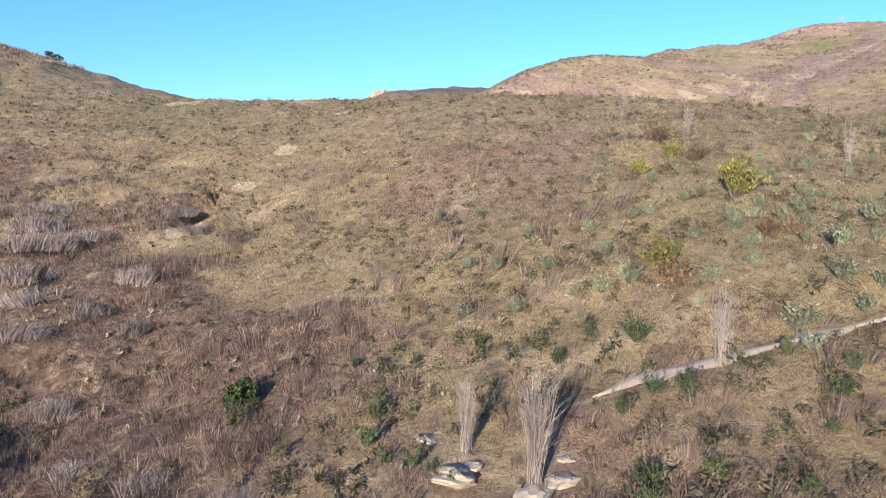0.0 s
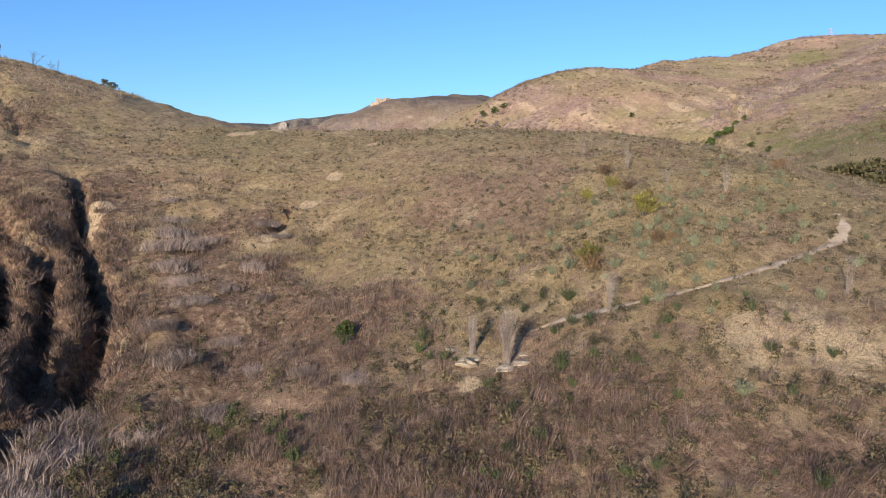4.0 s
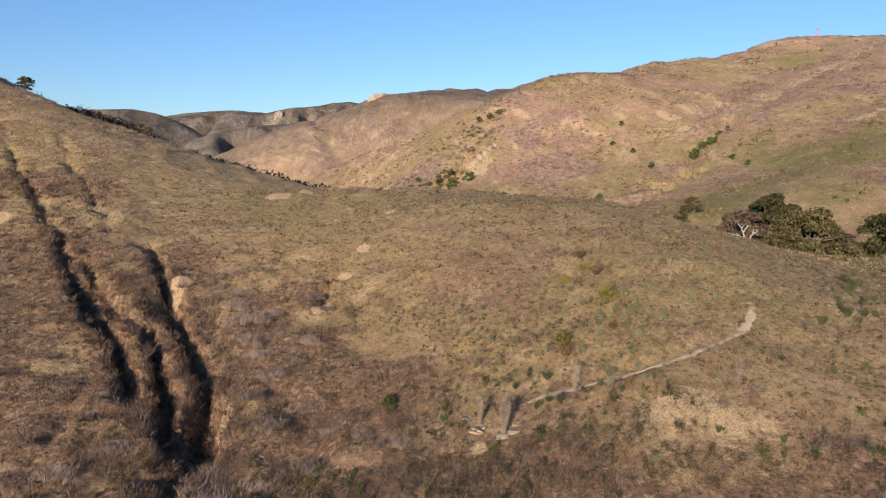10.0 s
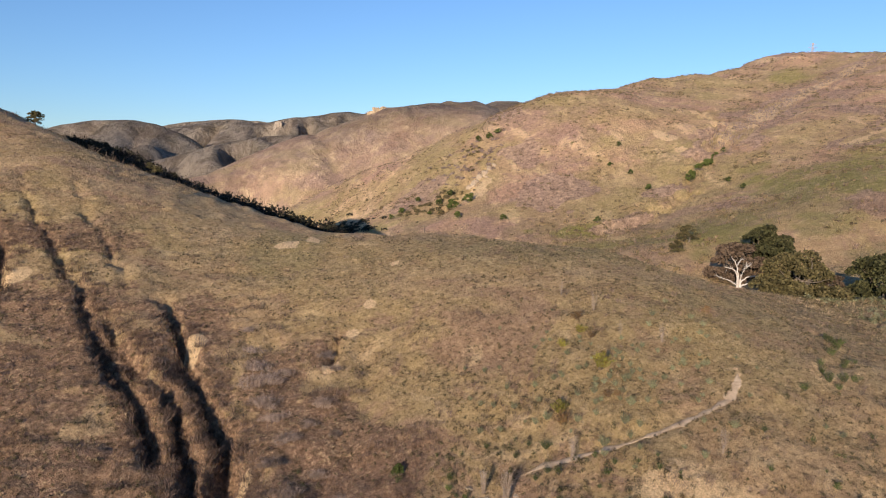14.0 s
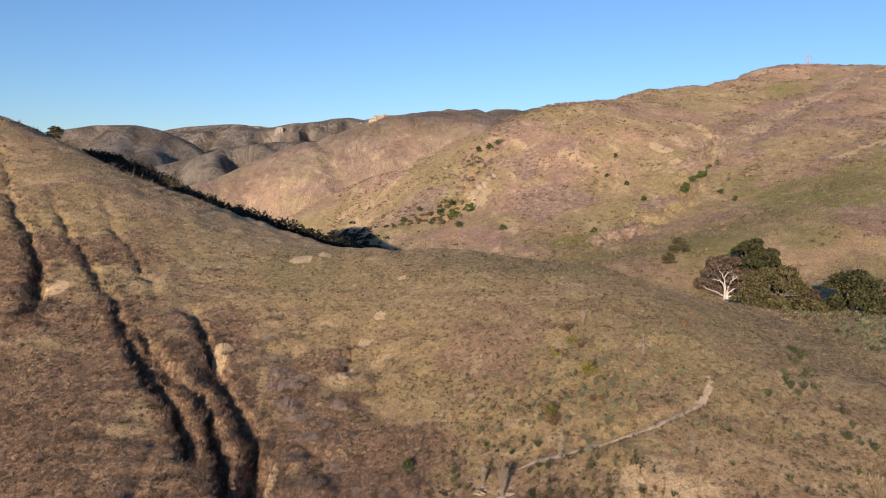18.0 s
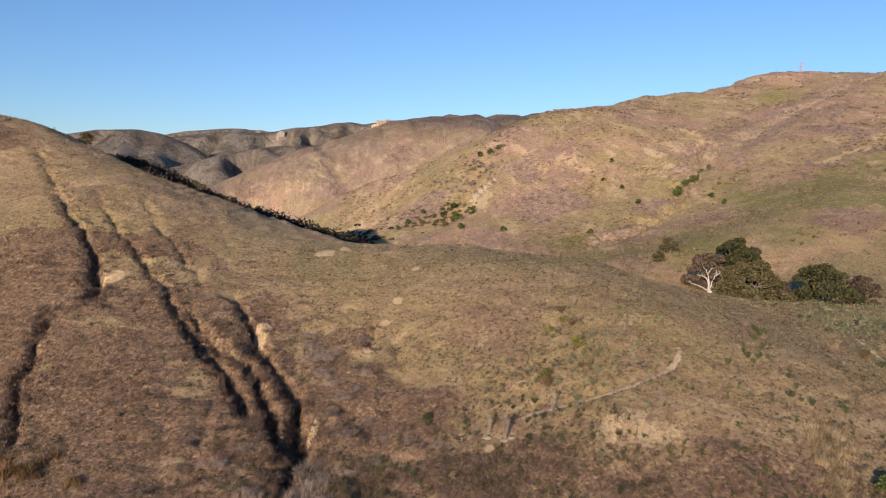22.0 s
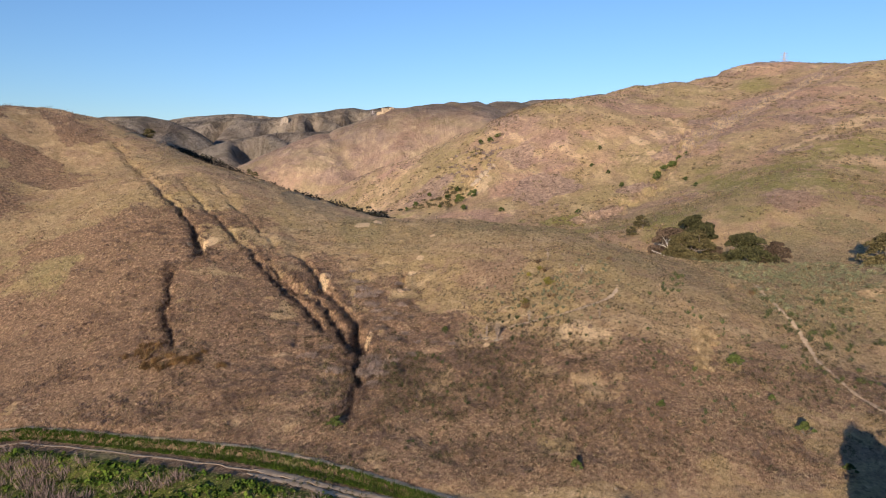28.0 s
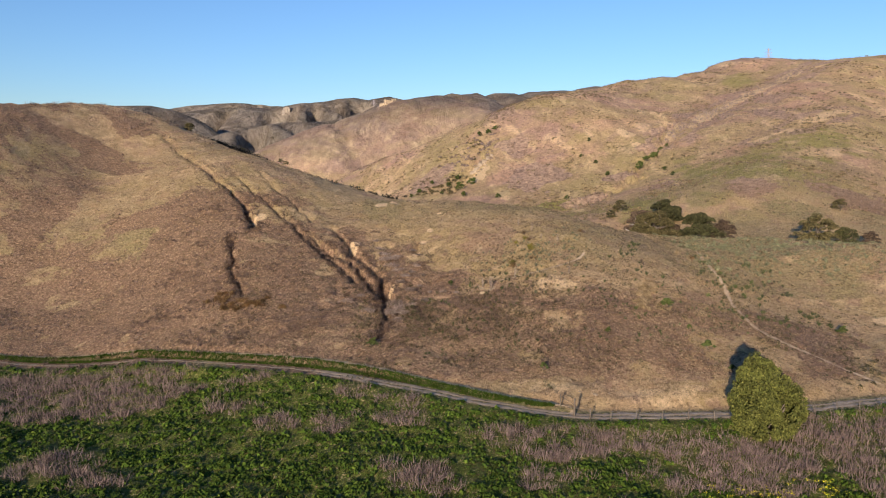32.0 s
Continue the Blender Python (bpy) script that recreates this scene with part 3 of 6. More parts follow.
def ground_height(x, y):
    x, y = np.asarray(x, float), np.asarray(y, float)
    z = landform(x, y)
    slope = (y > 0) & (y < 140) & (np.abs(x) < 140)
    ledge = np.sin(2 * np.pi * (z[slope] / 0.8 + 1.6 * fbm(x[slope] / 12, y[slope] / 12, 2, 66)))
    z[slope] += 0.055 * ledge * smooth(0.4, 0.6, fbm(x[slope] / 20, y[slope] / 20, 2, 67)) * np.where(x[slope] < -20, 1.4, 0.7)
    z += relief(x, y) - lee_drop(x, y)
    z -= 1.2 * np.exp(-(((x + 20) / 12) ** 2 + ((y - 71) / 9) ** 2)) + 7.0 * np.exp(-(((x + 45) / 40) ** 2 + ((y - 245) / 55) ** 2))
    # the side valley that drains past the foot of the straw-topped spur
    z -= 30.0 * np.exp(-((x + 112) / 52) ** 2) * smooth(215, 315, y) * smooth(540, 440, y)
    for line, halves, depths, wriggle in GULLIES:
        m = window(x, y, line, 4 * max(halves))
        if m.any():
            xm, ym = x[m], y[m]
            wx = xm + wriggle * 3.6 * (fbm(xm / 3.2, ym / 3.2, 4, 31) - 0.5)
            wy = ym + wriggle * 3.6 * (fbm(xm / 3.2, ym / 3.2, 4, 37) - 0.5)
            d, u, side, _, _ = along(wx, wy, line)
            ends = smooth(0, 0.1, u) * smooth(1.0, 0.9, u)
            wide = (halves[0] + (halves[1] - halves[0]) * u) * (0.35 + 1.0 * fbm(xm / 3.5, ym / 3.5, 3, 45))
            z[m] -= (depths[0] + (depths[1] - depths[0]) * u) * ends * (1 - smooth(0.45, 1.0, d / wide)) * (0.75 + 0.7 * fbm(xm / 4, ym / 4, 2, 51))
    for line, half, drop in ((ROAD, 1.9, 0.15), (VERGE_PATH, 0.5, 0.08), (TRAIL, 0.6, 0.08), (HILL_PATH, 0.6, 0.10)):
        m = window(x, y, line, 8)
        if m.any():
            d, u, side, nx, ny = along(x[m], y[m], line)
            bed = landform(nx, ny) - drop
            w = 1 - smooth(half, half * 2.2, d)
            z[m] = z[m] * (1 - w) + bed * w
    return z


def at(x, y):
    return float(ground_height(np.array([x]), np.array([y]))[0])


def graded(start, pieces):
    out = [start]
    for end, step, growth in pieces:
        while out[-1] < end:
            out.append(out[-1] + step)
            step *= growth
    return np.array(out)


def mesh_of(name, verts, faces, material, smooth_shade=False):
    me = bpy.data.meshes.new(name)
    v, f = np.asarray(verts, np.float32), np.asarray(faces, np.int32)
    count, corners = f.shape
    me.vertices.add(len(v))
    me.vertices.foreach_set("co", v.ravel())
    me.loops.add(count * corners)
    me.loops.foreach_set("vertex_index", f.ravel())
    me.polygons.add(count)
    me.polygons.foreach_set("loop_start", np.arange(count, dtype=np.int32) * corners)
    me.materials.append(material)
    if smooth_shade:
        me.shade_smooth()
    me.update(calc_edges=True)
    return me


def build_ground():
    left, right = graded(62.0, [(125, 0.85, 1.0), (4600, 0.9, 1.03)]), graded(52.0, [(115, 0.85, 1.0), (4600, 0.9, 1.05)])
    xs = np.concatenate([-left[::-1], np.arange(-61.8, 51.8, 0.45), right])
    ys = np.concatenate([-graded(46.0, [(100, 0.9, 1.0), (3500, 1.0, 1.12)])[::-1], np.arange(-45.7, 70, 0.45), graded(70.3, [(140, 0.75, 1.0), (4700, 0.8, 1.0145)])])
    gx, gy = np.meshgrid(xs, ys)
    x, y = gx.ravel(), gy.ravel()
    z = ground_height(x, y)
    nx, ny = len(xs), len(ys)
    a = (np.arange(ny - 1)[:, None] * nx + np.arange(nx - 1)[None, :]).ravel()
    me = mesh_of("ground", np.stack([x, y, z], 1), np.stack([a, a + 1, a + nx + 1, a + nx], 1), GROUND, True)
    bare, green, brush = cover(x, y)
    # "far" also sets how much haze grey the base colour takes
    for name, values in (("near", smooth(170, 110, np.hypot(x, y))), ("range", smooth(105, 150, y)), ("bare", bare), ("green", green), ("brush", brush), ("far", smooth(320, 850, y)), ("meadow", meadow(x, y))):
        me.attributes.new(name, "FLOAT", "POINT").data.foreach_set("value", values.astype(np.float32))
    return tagged(new("ground", me), "dry brown grassy hills with gullies, trails and a green valley floor", "ground", kind="structure")


def meadow(x, y):
    low = y - np.interp(x, [p[0] for p in ROAD], [p[1] for p in ROAD])
    return smooth(-1.0, -1.8, low) * (y > -400)


def cover(x, y):
    """How bare, how green and how brushy the ground is."""
    bare, green, brush = np.zeros_like(x), np.zeros_like(x), np.zeros_like(x)
    patch = fbm(x / 6.0, y / 6.0, 4, 71)
    for line, half, much in ((TRAIL, 0.25, 0.6), (HILL_PATH, 0.3, 0.5), (VERGE_PATH, 0.4, 0.6)):
        m = window(x, y, line, 3)
        d = along(x[m], y[m], line)[0]
        bare[m] = np.maximum(bare[m], much * (1 - smooth(half * 0.5, half * (1.0 + 1.2 * patch[m]), d)))
    m = window(x, y, ROAD, 6)
    d, _, side, _, _ = along(x[m], y[m], ROAD)
    bare[m] = np.maximum(bare[m], 0.35 * (1 - smooth(0.9, 1.3, d)) * smooth(-34, -16, x[m]))
    green[m] = np.maximum(green[m], 1 - smooth(1.6, 2.2, d))
    for cx, cy, r in SCARPS:
        q = np.hypot((x - cx), (y - cy) * 0.8) / r + 1.4 * (patch - 0.5)
        bare = np.maximum(bare, 0.95 * (1 - smooth(0.45, 0.95, q)))
    # dusty ground, paled further to paint the bright spot opposite the sun
    bare = np.maximum(bare, 0.5 * np.exp(-(((x - 25) / 8) ** 2 + ((y - 26) / 8) ** 2)) * (0.1 + 1.6 * patch))
    bare = np.maximum(bare, 0.75 * np.exp(-(((x - 13.5) / 6) ** 2 + ((y - 12) / 4) ** 2)) * (0.1 + 1.6 * patch))
    for k, (line, halves, depths, _) in enumerate(GULLIES[:6]):
        m = window(x, y, line, 7)
        d, u, side, _, _ = along(x[m], y[m], line)
        half = halves[0] + (halves[1] - halves[0]) * u
        brush[m] = np.maximum(brush[m], (1 - smooth(half * 0.6, half * 2.4, d)) * (smooth(0.3, 0.7, u) if k in (2, 3, 4) else 0.3 if k == 0 else 0.8))
    # brush behind the ridge; its dark colour also paints in the ridge's shade
    m = window(x, y, RIDGE, 45)
    d, u, side, _, _ = along(x[m], y[m], RIDGE)
    brush[m] = np.maximum(brush[m], np.where(side > 0, smooth(2.0, 6.0, d) * smooth(0.03, 0.1, u) * smooth(45, 35, d), 0.0))
    # valley floor and verge
    road_y = np.interp(x, [p[0] for p in ROAD], [p[1] for p in ROAD])
    verge_y = np.interp(x, [p[0] for p in VERGE_PATH], [p[1] for p in VERGE_PATH])
    low = y - road_y
    green = np.maximum(green, smooth(-1.4, -3.0, low) * (x < 60) * 1.0)
    green = np.maximum(green, smooth(1.1, 1.8, low) * smooth(0.2, -0.6, y - verge_y) * (x < 10))
    # fresher grass on the saddle and the right-hand flats
    green = np.maximum(green, 0.85 * np.exp(-(((x - 14) / 28) ** 2 + ((y - 55) / 10) ** 2)))
    green = np.maximum(green, 0.6 * np.exp(-(((x - 27) / 14) ** 2 + ((y - 38) / 14) ** 2)))
    green = np.maximum(green, 0.8 * np.exp(-(((x - 50) / 35) ** 2 + ((y - 160) / 22) ** 2)))
    green = np.maximum(green, smooth(0.48, 0.6, fbm(x / 30, y / 30, 3, 79)) * (y > 20) * (y < 420) * np.where(y > 125, 0.35, np.where(x < -25, 0.3, 0.6)))
    green = np.maximum(green, 0.9 * np.exp(-(((x - 118) / 22) ** 2 + ((y - 140) / 30) ** 2)))
    brush = np.maximum(brush, smooth(19, 8, y) * smooth(-20, -12, y) * smooth(0.36, 0.52, fbm(x / 7, y / 10, 4, 85) + 0.08 * smooth(4, -6, x)) * (1 - 0.15 * smooth(-14, -6, x) - 0.35 * smooth(2, 10, x) * smooth(2, 9, y)))
    ragged = 1.8 * (fbm(x / 9, y / 9, 4, 73) - 0.5)
    for patches, field in ((MAUVE_PATCHES, brush), (PALE_PATCHES, bare), (GREEN_PATCHES, green)):
        for cx, cy, rx, ry, much in patches:
            q = np.hypot((x - cx) / rx, (y - cy) / ry)
            m = q < 2.2
            field[m] = np.maximum(field[m], much * (1 - smooth(0.55, 1.25, q[m] + ragged[m])))
    m = window(x, y, PALE_BAND, 20)
    d = along(x[m], y[m], PALE_BAND)[0]
    bare[m] = np.maximum(bare[m], 0.8 * (1 - smooth(1, 8, d + 8 * ragged[m])))
    brush[m] = np.maximum(brush[m], 0.8 * smooth(6, 9, d) * (1 - smooth(11, 17, d + 9 * ragged[m])))
    m = window(x, y, MORE_BAND, 14)
    d = along(x[m], y[m], MORE_BAND)[0]
    bare[m] = np.maximum(bare[m], 0.7 * (1 - smooth(1, 5, d + 6 * ragged[m])))
    brush[m] = np.maximum(brush[m], 0.8 * smooth(4, 6, d) * (1 - smooth(7, 11, d + 6 * ragged[m])))
    hill = np.maximum(smooth(-72, -92, x) * smooth(135, 100, y), smooth(-24, -44, x) * smooth(72, 48, y)) * smooth(-4, 2, y)
    brush = np.maximum(brush, 0.9 * hill * smooth(0.40, 0.58, fbm(x / 11, y / 7, 5, 75)))
    low = smooth(-16, -26, x) * smooth(58, 34, y) * smooth(-4, 2, y)
    brush = np.maximum(brush, 0.9 * low * smooth(0.36, 0.56, fbm(x / 8, y / 6, 5, 77)))
    green = np.maximum(green, 0.4 * smooth(40, 60, x) * smooth(20, 40, y) * smooth(120, 95, y))
    brush = np.maximum(brush, smooth(0, -14, x) * smooth(50, 22, y) * smooth(-6, 2, y) * smooth(0.38, 0.56, fbm(x / 6, y / 9, 4, 87)))
    return np.clip(bare, 0, 1), np.clip(green, 0, 1), np.clip(brush, 0, 1)


ground = build_ground()


def worn_line(name, line, half, label, skip=0.0, side=0.0, seed=0, soil=SOIL):
    """A trodden strip with torn edges that lies on the ground."""
    pts = np.array(line, float)
    run = np.concatenate([[0], np.cumsum(np.hypot(*np.diff(pts, axis=0).T))])
    u = np.arange(0, run[-1], 0.16)
    px, py = np.interp(u, run, pts[:, 0]), np.interp(u, run, pts[:, 1])
    kernel = np.hanning(31) / np.hanning(31).sum()
    px, py = (np.convolve(np.pad(v, 15, mode="edge"), kernel, "valid") for v in (px, py))
    px, py = px + 0.5 * (fbm(u / 2.5, u * 0 + seed, 3, 3) - 0.5), py + 0.5 * (fbm(u / 2.5, u * 0 + seed, 3, 4) - 0.5)
    dx, dy = np.gradient(px), np.gradient(py)
    n = np.hypot(dx, dy) + 1e-9
    ox, oy = -dy / n, dx / n
    wide = half * np.clip(1.9 * fbm(u / 1.1, u * 0, 3, 5 + seed) + 0.5 * fbm(u / 9, u * 0, 2, 6 + seed) - 0.15 - skip, 0.0, 1.5)
    wide *= smooth(0, 2.5, u) * smooth(run[-1], run[-1] - 3, u)
    a, b = wide * (0.6 + 0.8 * fbm(u / 0.5, u * 0, 2, 8)), wide * (0.6 + 0.8 * fbm(u / 0.5, u * 0, 2, 9))
    v = []
    for k in (-1.0, -0.5, 0.0, 0.5, 1.0):
        off = side + np.where(k < 0, k * a, k * b)
        x, y = px + ox * off, py + oy * off
        v.append(np.stack([x, y, ground_height(x, y) + 0.075 - 0.05 * abs(k)], 1))
    v = np.stack(v, 1)
    m = len(u)
    i, k = np.meshgrid(np.arange(m - 1), np.arange(4), indexing="ij")
    ok = (wide[:-1] + wide[1:] > 0.04)[i]
    q = np.stack([i * 5 + k, i * 5 + k + 1, (i + 1) * 5 + k + 1, (i + 1) * 5 + k], -1)[ok]
    return tagged(new(name, mesh_of(name, v.reshape(-1, 3), q[:, ::-1], soil, True)), label, "path", kind="structure")


worn_line("trail", TRAIL, 0.3, "narrow pale trodden trail across the dry slope", 0.3, seed=1)
worn_line("hill_path", HILL_PATH, 0.26, "narrow pale path winding down the shoulder", seed=2)
worn_line("verge_path", VERGE_PATH, 0.3, "pale trodden path beside the green verge", 0.1, seed=3)
worn_line("wheel_track", ROAD[4:], 0.34, "pale dusty wheel track of the valley road", -0.1, 0.55, 4, DUST)
worn_line("wheel_track", ROAD[4:], 0.34, "pale dusty wheel track of the valley road", -0.1, -0.55, 5, DUST)
worn_line("grassed_track", ROAD[:6], 0.22, "faint wheel track grown over with grass", 0.15, 0.3, 6, DUST)


# where single plants stand: x, y, height
SAGE_AT = [
    (9.0, 18.1, 0.9), (11.6, 21.0, 0.8), (13.8, 23.1, 0.8), (10.7, 19.2, 0.7), (10.9, 18.4, 0.6), (13.9, 27.7, 0.55), (9.0, 20.6, 0.55),
    (10.4, 24.2, 0.55), (11.1, 23.6, 0.55), (12.8, 25.1, 0.55), (5.6, 21.3, 0.7), (5.3, 23.3, 0.55), (5.2, 25.2, 0.55), (3.4, 23.3, 0.55),
    (1.9, 23.8, 0.55), (2.2, 21.3, 0.55), (0.7, 21.4, 0.55), (7.6, 20.3, 0.7), (4.7, 21.1, 0.55), (8.2, 23.3, 0.55), (17.9, 18.0, 0.7),
    (9.4, 9.6, 0.7), (8.7, 16.7, 0.55),
]
GREEN_AT = [
    (4.0, 19.2, 0.5), (5.1, 18.6, 0.8), (5.5, 15.7, 0.7), (4.8, 16.0, 0.5), (4.0, 15.6, 0.5), (8.1, 16.7, 0.5), (9.2, 15.9, 0.5),
    (-1.6, 17.3, 0.6), (-2.4, 20.0, 0.35), (4.0, 13.3, 0.8), (5.2, 13.3, 0.5), (-5.3, 18.4, 0.8), (1.1, 19.8, 0.5), (3.0, 18.2, 0.5),
    (3.8, 12.8, 0.6), (11.2, 9.8, 0.5), (11.4, 12.1, 0.5), (13.5, 11.7, 0.5), (5.7, 6.7, 0.6), (9.9, 5.3, 0.7), (2.5, 8.7, 0.6),
    (1.4, 8.3, 0.5), (1.8, 10.5, 0.5), (15.1, 9.6, 0.5), (19.8, 17.6, 0.5),
]
GOLD_AT = [
    (10.5, 25.9, 1.5), (6.7, 21.7, 1.2), (8.2, 30.1, 0.8), (10.1, 32.1, 0.8),
]
RUST_AT = [
    (10.2, 34.2, 1.1), (10.9, 31.0, 0.9), (6.6, 20.4, 1.2), (10.3, 22.6, 0.8), (11.0, 22.6, 0.7), (44.0, 30.8, 1.2), (49.2, 26.4, 0.6),
    (21.9, 34.3, 0.9),
]
STALKS_AT = [
    (0.6, 15.4, 1.6), (1.9, 13.9, 2.2), (6.6, 16.8, 1.7), (12.0, 35.6, 1.8), (9.6, 38.9, 1.5), (13.3, 31.0, 1.2), (16.4, 29.2, 1.6),
    (16.2, 15.6, 1.5),
]
ROUND_AT = [
    (31.2, 5.6, 1.8), (32.9, -8.1, 1.5), (7.5, -13.5, 1.2), (18.9, -3.6, 1), (32.1, -1.9, 0.8), (34.0, -14.6, 1), (-17.6, -4.2, 1.5),
    (59.6, 3.4, 1.5), (-5.1, 18.4, 0.8),
]
FAR_BUSH_AT = [
    (96.8, 230.9, 4), (100.9, 235.0, 3), (87.1, 220.5, 4), (91.6, 225.0, 3), (71.3, 260.1, 2), (64.9, 247.3, 2), (70.0, 236.2, 2.2),
    (72.0, 220.5, 2.5), (48.7, 196.0, 2.2), (25.9, 300.3, 3), (21.9, 298.7, 3), (17.0, 302.9, 3), (-16.8, 260.8, 3), (-9.6, 266.1, 2.5),
    (3.1, 257.8, 3), (-1.5, 252.8, 3), (5.5, 225.3, 3), (20.2, 210.7, 2), (103.8, 234.8, 2), (93.6, 205.0, 2), (92.9, 191.3, 2),
    (3.8, 237.8, 4), (10.2, 241.1, 4), (-20.7, 257.0, 2), (-4.7, 243.5, 2),
]
# rocks: x, y, size
ROCKS_AT = [
    (-0.2, 16.3, 0.35), (0.4, 14.8, 0.6), (0.3, 14.5, 0.5), (0.7, 15.0, 0.35), (2.4, 14.2, 0.5), (2.6, 14.9, 0.35), (1.8, 13.7, 0.5),
    (13.4, -19.8, 0.4), (11.4, -19.2, 0.3), (-4.0, -17.5, 0.25), (15.4, -19.3, 0.3), (3.4, -22.1, 0.3), (-57.9, 7.2, 0.4), (-56.3, 6.4, 0.35),
    (10.7, -16.1, 0.25), (-59.0, 7.8, 0.4), (-57.5, 8.1, 0.3), (-60.0, 5.6, 0.35),
]
# outcrop: x, y, size
OUTCROP_AT = [
    (9.1, 253.9, 2.5), (11.4, 255.9, 3), (13.3, 259.1, 3.2), (15.4, 262.9, 3), (17.4, 265.1, 3), (19.8, 267.1, 2.6), (21.8, 268.8, 2),
    (11.7, 249.6, 2), (17.9, 259.5, 2.2),
]


# ---- builders for plants, stones and timber ----
RNG = np.random.default_rng(7)


def part(name, mesh, parent, label=""):
    ob = new(name, mesh)
    ob.parent = parent
    return tagged(ob, label)


def thing(name, x, y, label, category, group="", kind="", z=None, turn=0.0, size=1.0):
    ob = new(name)
    ob.matrix_basis = Matrix.LocRotScale((x, y, at(x, y) if z is None else z), Euler((0, 0, turn)), (size, size, size))
    return tagged(ob, label, category, group, kind)


def merged(pieces):
    verts, faces, n = [], [], 0
    for v, f in pieces:
        verts.append(v)
        faces.append(np.asarray(f) + n)
        n += len(v)
    return np.concatenate(verts), np.concatenate(faces)


def tube(points, radii, sides=6):
    """A tapered limb along a line of points."""
    p, r = np.asarray(points, float), np.asarray(radii, float)
    way = np.gradient(p, axis=0)
    way /= np.linalg.norm(way, axis=1)[:, None] + 1e-9
    ref = np.where(np.abs(way[:, 2:3]) > 0.9, np.array([[1.0, 0, 0]]), np.array([[0, 0, 1.0]]))
    a = np.cross(way, ref)
    a /= np.linalg.norm(a, axis=1)[:, None] + 1e-9
    b = np.cross(way, a)
    ang = np.arange(sides) * 2 * np.pi / sides
    ring = p[:, None] + r[:, None, None] * (a[:, None] * np.cos(ang)[None, :, None] + b[:, None] * np.sin(ang)[None, :, None])
    n = len(p)
    i, k = np.meshgrid(np.arange(n - 1), np.arange(sides), indexing="ij")
    q = np.stack([i * sides + k, i * sides + (k + 1) % sides, (i + 1) * sides + (k + 1) % sides, (i + 1) * sides + k], -1).reshape(-1, 4)
    return ring.reshape(-1, 3), q


def limb(rng, start, way, length, r0, r1, bends=5, wander=0.25, lift=0.0, sides=6):
    pts, d = [np.array(start, float)], np.array(way, float) / np.linalg.norm(way)
    for _ in range(bends):
        d = d + rng.normal(0, wander, 3) + np.array([0, 0, lift])
        d /= np.linalg.norm(d)
        pts.append(pts[-1] + d * length / bends)
    return pts, tube(pts, np.linspace(r0, r1, bends + 1), sides)


def leaves(rng, centres, size, flat=0.5, long=1.6):
    """Small pointed leaves or leaf sprays, each a folded diamond."""
    n = len(centres)
    a = rng.normal(size=(n, 3))
    a[:, 2] *= flat
    a /= np.linalg.norm(a, axis=1)[:, None]
    b = np.cross(a, rng.normal(size=(n, 3)))
    b /= np.linalg.norm(b, axis=1)[:, None]
    s = size * rng.uniform(0.6, 1.3, n)[:, None]
    lift = np.array([0, 0, 0.15]) * s
    v = np.stack([centres - a * s * long / 2, centres + b * s / 2 + lift, centres + a * s * long / 2, centres - b * s / 2 + lift], 1).reshape(-1, 3)
    k = np.arange(n)[:, None] * 4
    return v, np.concatenate([k + np.array([[0, 1, 2]]), k + np.array([[0, 2, 3]])])


def blades(rng, base, count, height, width, lean=0.5, spread=0.1, fall=None):
    """Grass or twigs: thin upright triangles round each base. height: low, high, or one a base."""
    n = len(base)
    root = np.repeat(base, count, 0)
    ang, out = rng.uniform(0, 2 * np.pi, n * count), rng.uniform(0.0, 1.0, n * count) ** 0.7
    away = np.stack([np.cos(ang), np.sin(ang), np.zeros(n * count)], 1)
    root = root + away * (out * (np.repeat(spread, count) if np.ndim(spread) else spread))[:, None]
    h = np.repeat(height, count) * rng.uniform(0.55, 1.1, n * count) if np.ndim(height) == 1 and len(height) == n else rng.uniform(*height, n * count)
    tip = root + away * (h * lean * rng.uniform(0.1, 1.0, n * count))[:, None] + np.array([0, 0, 1.0]) * h[:, None]
    tip[:, :2] += rng.normal(0, 0.12, (n * count, 2)) * h[:, None]
    turn = rng.uniform(0, np.pi, n * count)
    w = (width * rng.uniform(0.6, 1.4, n * count))[:, None] * np.stack([np.cos(turn), np.sin(turn), np.zeros(n * count)], 1)
    root = root - np.array([0, 0, 0.04])
    v = np.stack([root - w, root + w, tip], 1).reshape(-1, 3)
    return v, np.arange(len(v)).reshape(-1, 3)


